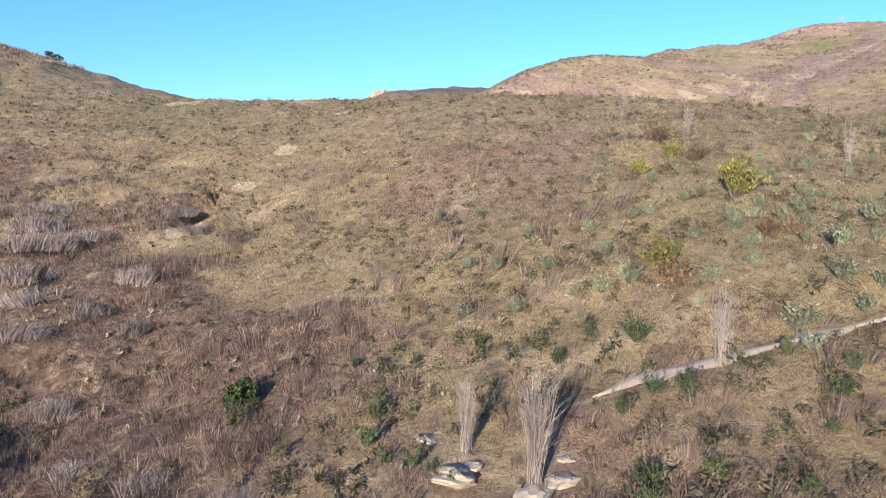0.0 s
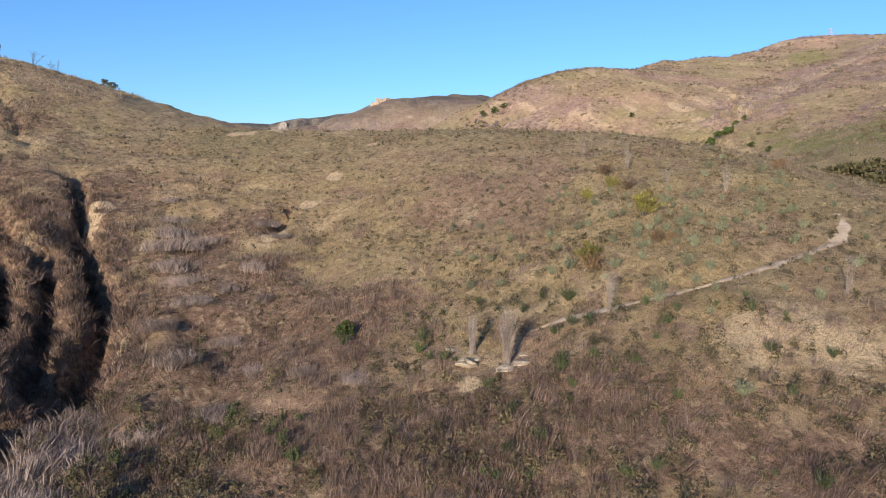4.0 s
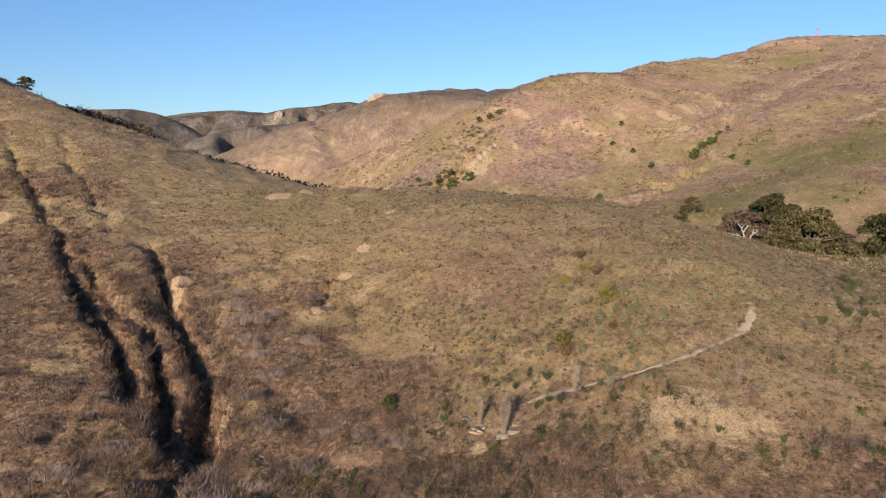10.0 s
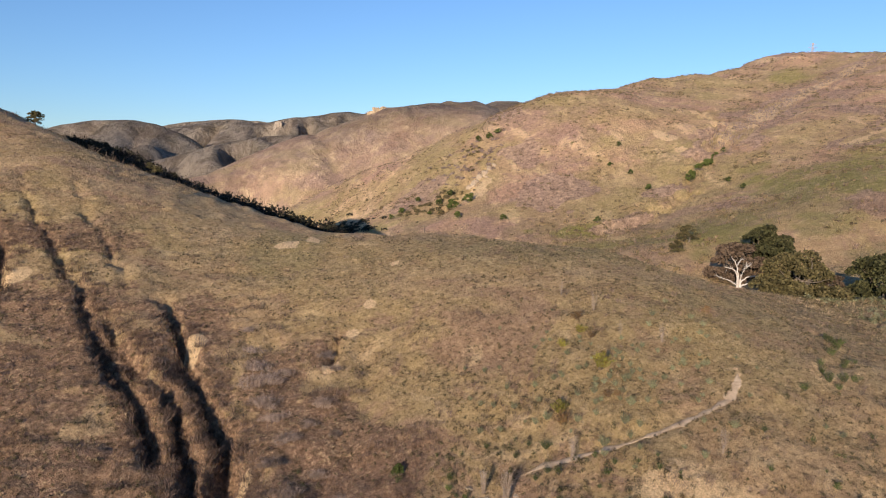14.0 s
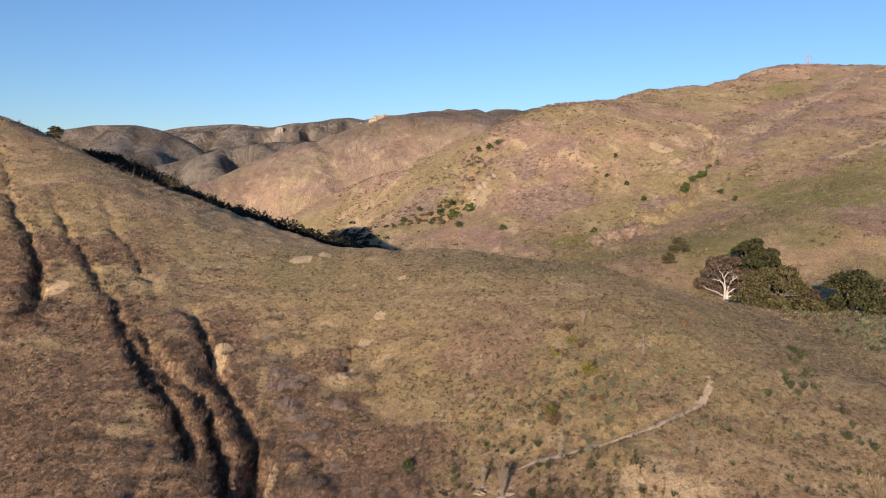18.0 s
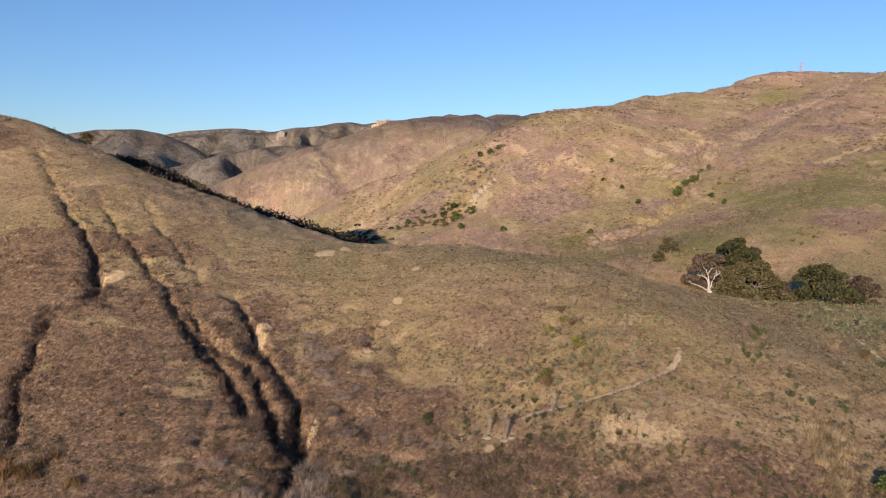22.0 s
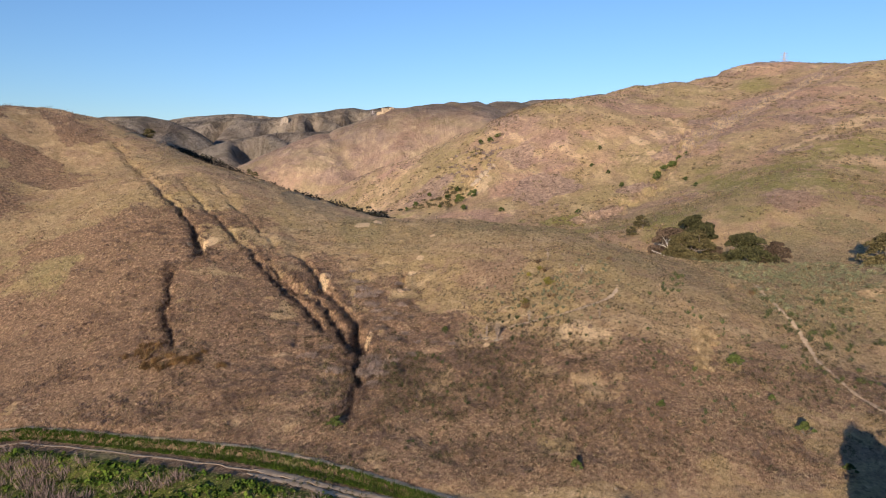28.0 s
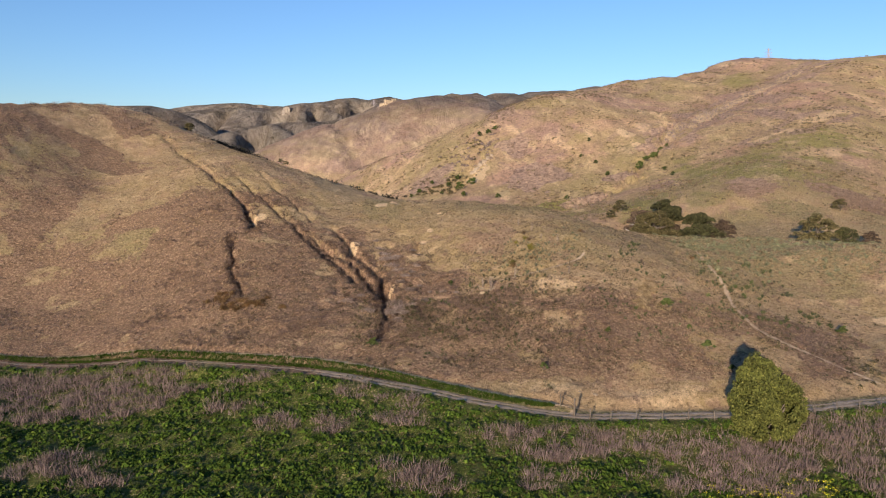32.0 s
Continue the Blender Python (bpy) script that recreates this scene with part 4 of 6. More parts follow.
def wisps(rng, base, count, length, width, spread=0.2, droop=0.7, comb=(0.25, -0.45)):
    """Tussocks of long fine stems that bow over, mostly downhill."""
    n = len(base) * count
    ang = rng.uniform(0, 2 * np.pi, n)
    lie = np.repeat(rng.normal(0, 0.35, (len(base), 2)), count, 0) + np.array(comb)
    out = np.stack([np.cos(ang), np.sin(ang)], 1) * rng.uniform(0.2, 1.0, n)[:, None]
    root = np.repeat(base, count, 0)
    root[:, :2] += out * spread
    root[:, 2] -= 0.05
    size = length * np.repeat(rng.uniform(0.6, 1.3, len(base)), count) * rng.uniform(0.6, 1.1, n)
    way = np.concatenate([(0.55 * out + lie) * droop, np.ones((n, 1))], 1)
    way /= np.linalg.norm(way, axis=1)[:, None]
    mid = root + way * (0.55 * size)[:, None]
    bow = way * np.array([1.5, 1.5, 0.35]) + rng.normal(0, 0.15, (n, 3))
    tip = mid + bow * (0.5 * size)[:, None]
    turn = rng.uniform(0, np.pi, n)
    w = (width * rng.uniform(0.6, 1.4, n))[:, None] * np.stack([np.cos(turn), np.sin(turn), np.zeros(n)], 1)
    v = np.stack([root - w, root + w, mid - 0.8 * w, mid + 0.8 * w, tip], 1).reshape(-1, 3)
    k = np.arange(n)[:, None] * 5
    return v, np.concatenate([k + np.array([[0, 1, 3]]), k + np.array([[0, 3, 2]]), k + np.array([[2, 3, 4]])])


def domes(rng, base, count, radius, tall, leaf, long=2.0):
    """Low weedy clumps: leaf sprays through an uneven dome round each base."""
    n = len(base)
    d = rng.normal(size=(n * count, 3))
    d[:, 2] = np.abs(d[:, 2])
    d /= np.linalg.norm(d, axis=1)[:, None]
    d *= rng.uniform(0.45, 1.0, n * count)[:, None]
    size = np.repeat(rng.uniform(0.55, 1.25, n), count)[:, None]
    c = np.repeat(base, count, 0) + d * size * np.array([radius, radius, tall])
    face = d / np.linalg.norm(d, axis=1)[:, None] + rng.normal(0, 0.4, d.shape)
    a = np.cross(face, rng.normal(size=d.shape))
    a /= np.linalg.norm(a, axis=1)[:, None]
    b = np.cross(face, a)
    b /= np.linalg.norm(b, axis=1)[:, None]
    s = leaf * rng.uniform(0.6, 1.3, len(c))[:, None] * size
    v = np.stack([c - a * s * long / 2, c + b * s / 2, c + a * s * long / 2, c - b * s / 2], 1).reshape(-1, 3)
    k = np.arange(len(c))[:, None] * 4
    return v, np.concatenate([k + np.array([[0, 1, 2]]), k + np.array([[0, 2, 3]])])


def lobes(rng, n, rx, rz, low, each, bias=1.0):
    """Points on the shells of many small lobes that fill an uneven dome."""
    out = []
    for _ in range(n):
        ang, q = rng.uniform(0, 2 * np.pi), rng.uniform(0, 1) ** 0.5
        h = rng.uniform(0, 1) ** bias
        reach = math.sqrt(max(0.05, 1 - h * h))
        c = np.array([math.cos(ang) * rx * q * reach, math.sin(ang) * rx * q * reach, low + (rz - low) * h])
        r = rx * rng.uniform(0.2, 0.36)
        d = rng.normal(size=(each, 3))
        d[:, 2] = np.where(d[:, 2] < -0.3, -d[:, 2], d[:, 2])
        d /= np.linalg.norm(d, axis=1)[:, None]
        out.append(c + d * r * rng.uniform(0.55, 1.0, each)[:, None] * np.array([1, 1, 0.72]))
    return np.concatenate(out)


def oak(x, y, wide, tall, seed, label, leaf=0.34, low=0.28, sprays=6200, dark=OAK, z=None, name="oak_tree", trunks=2, lumps=40, bias=1.0):
    rng = np.random.default_rng(seed)
    tree = thing(name, x, y, label, "tree", "oaks behind the shoulder" if name == "oak_tree" else "", z=z)
    wood, tips = [], []
    for k in range(trunks):
        a = rng.uniform(0, 6.28)
        lean = np.array([math.cos(a) * 0.4, math.sin(a) * 0.4, 1.0])
        pts, m = limb(rng, (math.cos(a) * 0.3, math.sin(a) * 0.3, -0.4), lean, tall * 0.5, 0.055 * tall, 0.03 * tall, 5, 0.12, 0.05, 8)
        wood.append(m)
        tips.append(pts[-2:])
    part("trunk", mesh_of("trunk", *merged(wood), BARK, True), tree)
    wood = []
    for pts in tips:
        for _ in range(7):
            a = rng.uniform(0, 6.28)
            w, m = limb(rng, pts[rng.integers(0, 2)], (math.cos(a), math.sin(a), rng.uniform(0.0, 0.9)), wide * rng.uniform(0.28, 0.42), 0.02 * tall, 0.006 * tall, 5, 0.25, 0.05, 5)
            wood.append(m)
    part("limb_frame", mesh_of("limb_frame", *merged(wood), BARK, True), tree)
    n = lumps
    c = lobes(rng, n, wide / 2, tall * 0.93, tall * low, sprays // n, bias)
    part("crown", mesh_of("crown", *leaves(rng, c, leaf, 0.7, 1.4), dark), tree)
    return tree


def dead_tree(x, y, seed, label):
    """A bleached oak skeleton: a short split trunk and a fan of long bowed arms."""
    rng = np.random.default_rng(seed)
    tree = thing("dead_tree", x, y, label, "tree")
    # arms as points in the plane of the fan (across, up), and the depth at which each one ends
    arms = [
        ([(-0.2, 0.5), (-0.6, 0.85), (-1.9, 1.7), (-3.4, 2.15), (-4.9, 2.8)], -1.0),
        ([(-0.3, 2.0), (-0.45, 2.6), (-0.75, 3.5), (-1.5, 3.8), (-2.6, 4.0)], 0.8),
        ([(-0.2, 2.2), (-0.3, 2.9), (-0.6, 4.3), (-1.2, 5.3), (-1.8, 5.9)], -0.5),
        ([(-0.55, 4.1), (-0.3, 4.7), (0.1, 5.2), (0.5, 5.5)], 0.3),
        ([(0.15, 1.6), (0.3, 2.2), (0.75, 3.2), (1.3, 4.0), (1.45, 5.0)], 0.4),
        ([(1.2, 3.9), (1.7, 4.2), (2.5, 4.35)], 0.9),
        ([(0.25, 1.1), (0.5, 1.6), (1.5, 2.3), (2.6, 2.5), (4.1, 2.4)], -1.2),
        ([(0.2, 0.4), (0.5, 0.7), (1.3, 1.1), (2.5, 1.3), (4.0, 1.2)], -1.5),
    ]
    trunk = [tube([(-0.3, 0, -0.5), (-0.28, 0, 0.6), (-0.26, 0.05, 1.5), (-0.25, 0.05, 2.4)], [0.36, 0.30, 0.25, 0.20], 8),
             tube([(0.22, 0, -0.5), (0.2, 0.05, 0.5), (0.18, 0.05, 1.2), (0.2, 0.0, 1.9)], [0.34, 0.28, 0.22, 0.17], 8)]
    part("trunk", mesh_of("trunk", *merged(trunk), SILVER, True), tree)
    for line, deep in arms:
        p = np.array([(a, deep * (k / (len(line) - 1)) ** 1.3, b) for k, (a, b) in enumerate(line)])
        u = np.linspace(0, len(p) - 1, 4 * len(p))
        q = np.stack([np.interp(u, np.arange(len(p)), p[:, k]) for k in range(3)], 1)
        q[1:-1] = (q[:-2] + 2 * q[1:-1] + q[2:]) / 4
        q[2:] += rng.normal(0, 0.05, (len(q) - 2, 3))
        arm = part("arm", mesh_of("arm", *tube(q, np.linspace(0.17, 0.05, len(q)), 6), SILVER, True), tree)
        for _ in range(5):
            k = rng.integers(len(q) // 2, len(q))
            way = (q[k] - q[k - 2]) + rng.normal(0, 0.35, 3) + np.array([0, 0, 0.15])
            part("twig", mesh_of("twig", *limb(rng, q[k], way, rng.uniform(0.5, 1.2), 0.04, 0.012, 4, 0.25, 0.05, 4)[1], SILVER, True), arm)
    return tree


def bare_tree(x, y, tall, seed, label):
    """A thin leafless tree of a few forking stems."""
    rng = np.random.default_rng(seed)
    tree = thing("bare_tree", x, y, label, "tree", "bare trees on the ridge")
    stems, twigs = [], []
    for _ in range(3):
        pts, m = limb(rng, (rng.normal(0, 0.08), rng.normal(0, 0.08), -0.2), (rng.normal(0, 0.3), rng.normal(0, 0.3), 1), tall * rng.uniform(0.7, 1), 0.05, 0.015, 6, 0.14, 0.03, 5)
        stems.append(m)
        for _ in range(9):
            twigs.append(limb(rng, pts[rng.integers(2, 7)], (rng.normal(0, 0.8), rng.normal(0, 0.8), 0.7), tall * rng.uniform(0.15, 0.4), 0.02, 0.006, 4, 0.2, 0.03, 3)[1])
    part("trunk", mesh_of("trunk", *merged(stems), BARK, True), tree)
    part("twigs", mesh_of("twigs", *merged(twigs), BARK), tree)
    return tree


def leaning_crown_tree(x, y, wide, tall, seed, label):
    """A dense tree by the track: foliage to the ground, the top set off to one side, steep hanging sprays."""
    rng = np.random.default_rng(seed)
    tree = thing("roadside_tree", x, y, label, "tree")
    wood = [limb(rng, (rng.normal(0, 0.4), rng.normal(0, 0.3), -0.4), (rng.normal(-0.15, 0.3), rng.normal(0, 0.3), 1), tall * 0.5, 0.26, 0.08, 6, 0.06, 0.04, 7)[1] for _ in range(5)]
    part("trunk", mesh_of("trunk", *merged(wood), BARK, True), tree)
    spots = []
    for _ in range(150):
        h, a, q = rng.uniform(0, 1) ** 1.15, rng.uniform(0, 6.28), rng.uniform(0.35, 1.0) ** 0.5
        reach = 0.5 * wide * (1 - h ** 1.9) ** 0.62 * (0.86 + 0.14 * math.sin(3 * a + 5 * h)) * (1.0 if h > 0.12 else 0.9)
        c = np.array([math.cos(a) * reach * q - 1.9 * h * h + 0.25, math.sin(a) * reach * q * 0.9, 0.5 + (tall - 1.0) * h])
        r = rng.uniform(0.55, 1.15)
        d = rng.normal(size=(330, 3))
        d /= np.linalg.norm(d, axis=1)[:, None]
        spots.append(c + d * (r * rng.uniform(0.5, 1.0, 330))[:, None] * np.array([0.85, 0.85, 1.25]))
    spots = np.concatenate(spots)
    part("crown", mesh_of("crown", *leaves(rng, spots[spots[:, 2] > 0.05], 0.2, 1.6, 1.7), WILLOW), tree)
    return tree


def shrub_meshes(seed, stems, tall, spread, per, leaf, material, upright=1.0):
    """Many leafy stems that rise and splay from one root. Unit height about 1."""
    rng = np.random.default_rng(seed)
    wood, spots = [], []
    for _ in range(stems):
        a, q = rng.uniform(0, 6.28), rng.uniform(0.05, 1.0)
        pts, m = limb(rng, (math.cos(a) * 0.06, math.sin(a) * 0.06, -0.05), (math.cos(a) * q * spread, math.sin(a) * q * spread, upright), tall * rng.uniform(0.6, 1.05), 0.014, 0.006, 4, 0.16, 0.06, 3)
        wood.append(m)
        pts = np.array(pts)
        u = rng.uniform(0.25, 1.0, per) * (len(pts) - 1.001)
        i = u.astype(int)
        spots.append(pts[i] + (pts[i + 1] - pts[i]) * (u - i)[:, None] + rng.normal(0, 0.03, (per, 3)))
    return mesh_of("stem_frame", *merged(wood), BARK), mesh_of("foliage", *leaves(rng, np.concatenate(spots), leaf, 1.3, 2.2), material)


def bush_meshes(seed, material, leaf=0.10, sprays=1500):
    """A dense rounded bush of unit height with an uneven outline."""
    rng = np.random.default_rng(seed)
    wood = [limb(rng, (0, 0, -0.1), (math.cos(a), math.sin(a), 1.0), 0.7, 0.03, 0.01, 4, 0.15, 0.0, 4)[1] for a in rng.uniform(0, 6.28, 7)]
    c = lobes(rng, 16, 0.56, 0.86, 0.12, sprays // 16)
    return mesh_of("stem_frame", *merged(wood), BARK), mesh_of("foliage", *leaves(rng, c, leaf, 0.9, 1.5), material)


def stalk_mesh(seed):
    """One tall bleached stalk that forks into fine twigs near the top. Unit height."""
    rng = np.random.default_rng(seed)
    pts, m = limb(rng, (0, 0, -0.05), (0, 0, 1), 1.0, 0.0045, 0.002, 6, 0.05, 0.0, 4)
    pieces = [m]
    for _ in range(11):
        k = rng.integers(2, 7)
        b, m = limb(rng, pts[k], np.array([rng.normal(0, 0.3), rng.normal(0, 0.3), 1.0]), rng.uniform(0.10, 0.3), 0.0022, 0.0009, 3, 0.12, 0.0, 3)
        pieces.append(m)
    return mesh_of("stalk", *merged(pieces), STALK)


def stalk_bundle(x, y, tall, count, splay, kinds):
    ob = thing("dead_stalks", x, y, "tall bleached dead stalks standing in a bundle", "dead plant", "dead stalks")
    for k in range(count):
        a, q = RNG.uniform(0, 6.28), RNG.uniform(0, 1)
        s = tall * RNG.uniform(0.6, 1.0)
        piece = new("stalk", kinds[k % len(kinds)])
        piece.parent = ob
        piece.matrix_basis = Matrix.LocRotScale((math.cos(a) * 0.16 * q, math.sin(a) * 0.16 * q, 0), Euler((-math.sin(a) * splay * q, math.cos(a) * splay * q, RNG.uniform(0, 6.28))), (s, s, s))
    return ob


def stone_mesh(seed):
    rng = np.random.default_rng(seed)
    bm = bmesh.new()
    bmesh.ops.create_icosphere(bm, subdivisions=3, radius=0.5)
    off = Vector(rng.uniform(0, 50, 3))
    flat = [(Vector(rng.normal(size=3)).normalized(), rng.uniform(0.28, 0.42)) for _ in range(7)]
    for v in bm.verts:
        for n, d in flat:
            over = v.co.dot(n) - d
            if over > 0:
                v.co -= n * over * 0.85
        v.co *= 1 + 0.28 * noise.noise(v.co * 2.2 + off) + 0.16 * noise.noise(v.co * 6 + off)
        v.co.z *= 0.7
    me = bpy.data.meshes.new("stone")
    bm.to_mesh(me)
    bm.free()
    me.materials.append(STONE)
    return me


def plant(name, kinds, x, y, tall, label, category, group, names, turn=None):
    """One plant as a thing with its parts on shared meshes."""
    meshes = kinds[RNG.integers(0, len(kinds))]
    ob = thing(name, x, y, label, category, group, turn=RNG.uniform(0, 6.28) if turn is None else turn, size=tall)
    ob.scale = (tall * RNG.uniform(0.85, 1.2), tall * RNG.uniform(0.85, 1.2), tall * RNG.uniform(0.9, 1.1))
    for n, me in zip(names, meshes):
        part(n, me, ob)
    return ob


# ---- trees ----
oak(57.5, 111.0, 12.5, 6.8, 11, "dark grey-brown oak with a broad low crown behind bare branches", low=0.04, sprays=11000, bias=1.25, dark=BROWN_OAK, leaf=0.40)
oak(65.2, 116.5, 12.0, 7.0, 12, "dark green oak with a dense rounded crown", low=0.08, sprays=11000, bias=1.2, dark=GREEN_OAK, leaf=0.40)
oak(47.6, 68.2, 11.2, 6.3, 13, "olive-brown oak with a spreading crown and forked trunk", low=0.08, bias=1.2, sprays=13000, leaf=0.30)
oak(53.4, 69.5, 4.4, 3.4, 19, "low brown thicket between two oak crowns", low=0.06, sprays=3400, dark=BROWN_OAK, leaf=0.24)
oak(58.8, 66.5, 10.8, 6.1, 14, "dark oak with a wide crown and shaded trunk on the bench", low=0.06, bias=1.25, sprays=13000, dark=GREEN_OAK, leaf=0.30, lumps=46)
oak(64.0, 65.5, 6.4, 4.7, 15, "dull brown oak leaning out of its neighbour's crown", low=0.05, bias=1.2, sprays=5000, dark=BROWN_OAK, leaf=0.28)
oak(91.6, 72.0, 9.4, 7.6, 16, "dull olive oak with thin crown above grey brush", low=0.10, bias=1.2, sprays=8000, leaf=0.32)
oak(99.0, 72.0, 6.2, 4.8, 17, "low dark oak beside the thin oak", low=0.08, sprays=5000, dark=GREEN_OAK, leaf=0.28)
oak(105.6, 72.0, 4.6, 3.7, 18, "small brown oak on the bench", low=0.1, sprays=2600, dark=BROWN_OAK, leaf=0.26)
dead_tree(53.4, 100.3, 5, "bleached leafless oak with long silver arms")
oak(56.8, 137.5, 4.6, 4.0, 21, "small round dark tree on the green slope", leaf=0.24, low=0.15, sprays=2600, name="small_tree", trunks=1)
oak(51.9, 130.5, 3.4, 2.8, 22, "small dark bush-like tree on the green slope", leaf=0.22, low=0.1, sprays=1800, name="small_tree", trunks=1)
oak(116.5, 106.0, 4.6, 3.4, 23, "small dark leafless-looking tree above the oaks", leaf=0.24, low=0.15, sprays=1800, name="small_tree", trunks=1)
oak(-90.5, 130.2, 4.2, 3.2, 24, "small dark tree leaning on the ridge line", leaf=0.25, low=0.15, sprays=1500, name="ridge_tree", trunks=1)
oak(-53.6, 99.4, 1.9, 2.2, 25, "thin dark sapling on the ridge line", leaf=0.16, low=0.45, sprays=420, name="ridge_tree", trunks=1)
oak(-51.6, 97.6, 2.0, 1.9, 26, "thin dark sapling with bare stem on the ridge line", leaf=0.16, low=0.4, sprays=420, name="ridge_tree", trunks=1)
leaning_crown_tree(31.6, -29.5, 9.6, 9.6, 27, "large dense olive-green tree beside the track and fence")
bare_tree(-59.6, 90.5, 2.6, 28, "thin leafless tree on the ridge line")
bare_tree(-57.0, 91.2, 2.2, 29, "thin leafless tree on the ridge line")

# ---- shrubs ----
SAGES = [shrub_meshes(100 + k, 34, 0.95, 0.8, 20, 0.055, SAGE, 1.0) for k in range(4)]
SPARSE_SAGES = [shrub_meshes(105 + k, 12, 0.95, 0.9, 14, 0.10, SAGE, 1.0) for k in range(3)]
SPARSE_SHRUBS = [shrub_meshes(115 + k, 16, 0.95, 0.75, 18, 0.06, SHRUB, 1.0) for k in range(4)]
SHRUBS = [shrub_meshes(110 + k, 30, 0.95, 0.75, 26, 0.04, SHRUB, 1.0) for k in range(4)]
GOLDS = [shrub_meshes(120 + k, 40, 0.95, 0.75, 24, 0.055, GOLD, 1.0) for k in range(2)]
RUSTS = [shrub_meshes(130 + k, 40, 0.9, 0.9, 18, 0.05, RUST, 0.9) for k in range(2)]
ROUNDS = [bush_meshes(140 + k, SHRUB) for k in range(4)]
STALKS = [stalk_mesh(150 + k) for k in range(6)]
LEAFY = ("stem_frame", "foliage")
for x, y, h in SAGE_AT:
    plant("sage_bush", SAGES, x, y, h, "silvery green sage bush on dry grazed grass", "bush", "sage bushes", LEAFY)
for x, y, h in GREEN_AT:
    plant("green_shrub", SHRUBS, x, y, h, "low green leafy shrub among dead grass", "shrub", "green shrubs", LEAFY)
for x, y, h in GOLD_AT:
    plant("yellow_shrub", GOLDS, x, y, h, "bright yellow-green broom-like shrub on the slope", "shrub", "yellow shrubs", LEAFY)
for x, y, h in RUST_AT:
    plant("rust_shrub", RUSTS, x, y, h, "rust-brown dry shrub on the slope", "shrub", "rust shrubs", LEAFY)
for x, y, h in ROUND_AT:
    plant("round_bush", ROUNDS, x, y, h, "round fresh green bush on the dry hillside", "bush", "round bushes", LEAFY)
for x, y, h in FAR_BUSH_AT:
    plant("hillside_bush", ROUNDS, x, y, h, "dark green bush on the far hillside", "bush", "bushes on the range", LEAFY)
for k, (x, y, h) in enumerate(STALKS_AT):
    stalk_bundle(x, y, h, (40, 44, 30, 20, 16, 14, 16, 16)[k], (0.12, 0.22, 0.12, 0.14, 0.14, 0.2, 0.2, 0.25)[k], STALKS)


def scattered(rng, n, box, weight):
    """Seeded places in a box (x0, x1, y0, y1), kept by a weight from 0 to 1."""
    x, y = rng.uniform(box[0], box[1], n), rng.uniform(box[2], box[3], n)
    keep = rng.uniform(size=n) < weight(x, y)
    return x[keep], y[keep]


def away_from(x, y, taken, gap):
    ok = np.ones(len(x), bool)
    for tx, ty, _ in taken:
        ok &= np.hypot(x - tx, y - ty) > gap
    return ok


_r = np.random.default_rng(31)
_x, _y = scattered(_r, 1600, (-2, 34, 15, 42), lambda x, y: 0.55 * np.exp(-(((x - 13) / 8) ** 2 + ((y - 24.5) / 6.5) ** 2)) * (along(x, y, TRAIL)[0] > 0.8))
_ok = away_from(_x, _y, SAGE_AT + GREEN_AT + GOLD_AT + STALKS_AT, 0.7)
for x, y in list(zip(_x[_ok], _y[_ok]))[:95]:
    plant("sage_bush", SAGES, x, y, _r.uniform(0.3, 0.62), "small silvery sage bush on dry grazed grass", "bush", "sage bushes", LEAFY)
_x, _y = scattered(_r, 2400, (-14, 45, -8, 20), lambda x, y: 0.5 * smooth(21, 12, y) * (fbm(x / 5, y / 5, 3, 91) > 0.47) * (along(x, y, TRAIL)[0] > 0.8))
_ok = away_from(_x, _y, SAGE_AT + GREEN_AT + STALKS_AT, 0.8)
for x, y in list(zip(_x[_ok], _y[_ok]))[:270]:
    plant("green_shrub", SPARSE_SHRUBS, x, y, _r.uniform(0.28, 0.62), "low green leafy shrub among dead grass", "shrub", "green shrubs", LEAFY)
_x, _y = scattered(_r, 900, (46, 112, 24, 60), lambda x, y: 0.9 * smooth(22, 34, y))
for x, y in list(zip(_x, _y))[:115]:
    plant("sage_bush", SPARSE_SAGES, x, y, _r.uniform(0.6, 1.15), "grey-green sage bush on the shoulder", "bush", "sage bushes on the shoulder", LEAFY)

# ---- straw clumps and shrubs on the shoulder's foot ----
STRAW_CLUMPS = [mesh_of("straw", *wisps(np.random.default_rng(170 + k), np.zeros((9, 3)) + np.random.default_rng(180 + k).normal(0, 0.22, (9, 3)) * np.array([1, 1, 0.1]), 34, 0.8, 0.010, 0.2, 0.6), STRAW) for k in range(3)]
REEDS = [mesh_of("reeds", *wisps(np.random.default_rng(190 + k), np.random.default_rng(195 + k).normal(0, 0.25, (9, 3)) * np.array([1, 1, 0.1]), 26, 0.8, 0.014, 0.2, 0.6), RUST) for k in range(2)]
DEAD_BUSHES = [mesh_of("brushwood", *wisps(np.random.default_rng(200 + k), np.random.default_rng(205 + k).normal(0, 0.36, (30, 3)) * np.array([1, 1, 0.1]), 34, 0.62, 0.006, 0.26, 0.9, (0.1, -0.2)), FLUFF) for k in range(2)]
_x, _y = scattered(_r, 260, (26, 34, 4, 15), lambda x, y: 0.9 * np.exp(-((x - 27.5 - 0.45 * (y - 7)) / 1.5) ** 2))
for x, y in [(41.7, 33.7)] + list(zip(_x, _y))[:46]:
    plant("straw_clump", [(STRAW_CLUMPS[k],) for k in range(3)], x, y, _r.uniform(0.8, 1.5), "tall pale straw clump on the dry slope", "grass clump", "straw clumps", ("straw",))
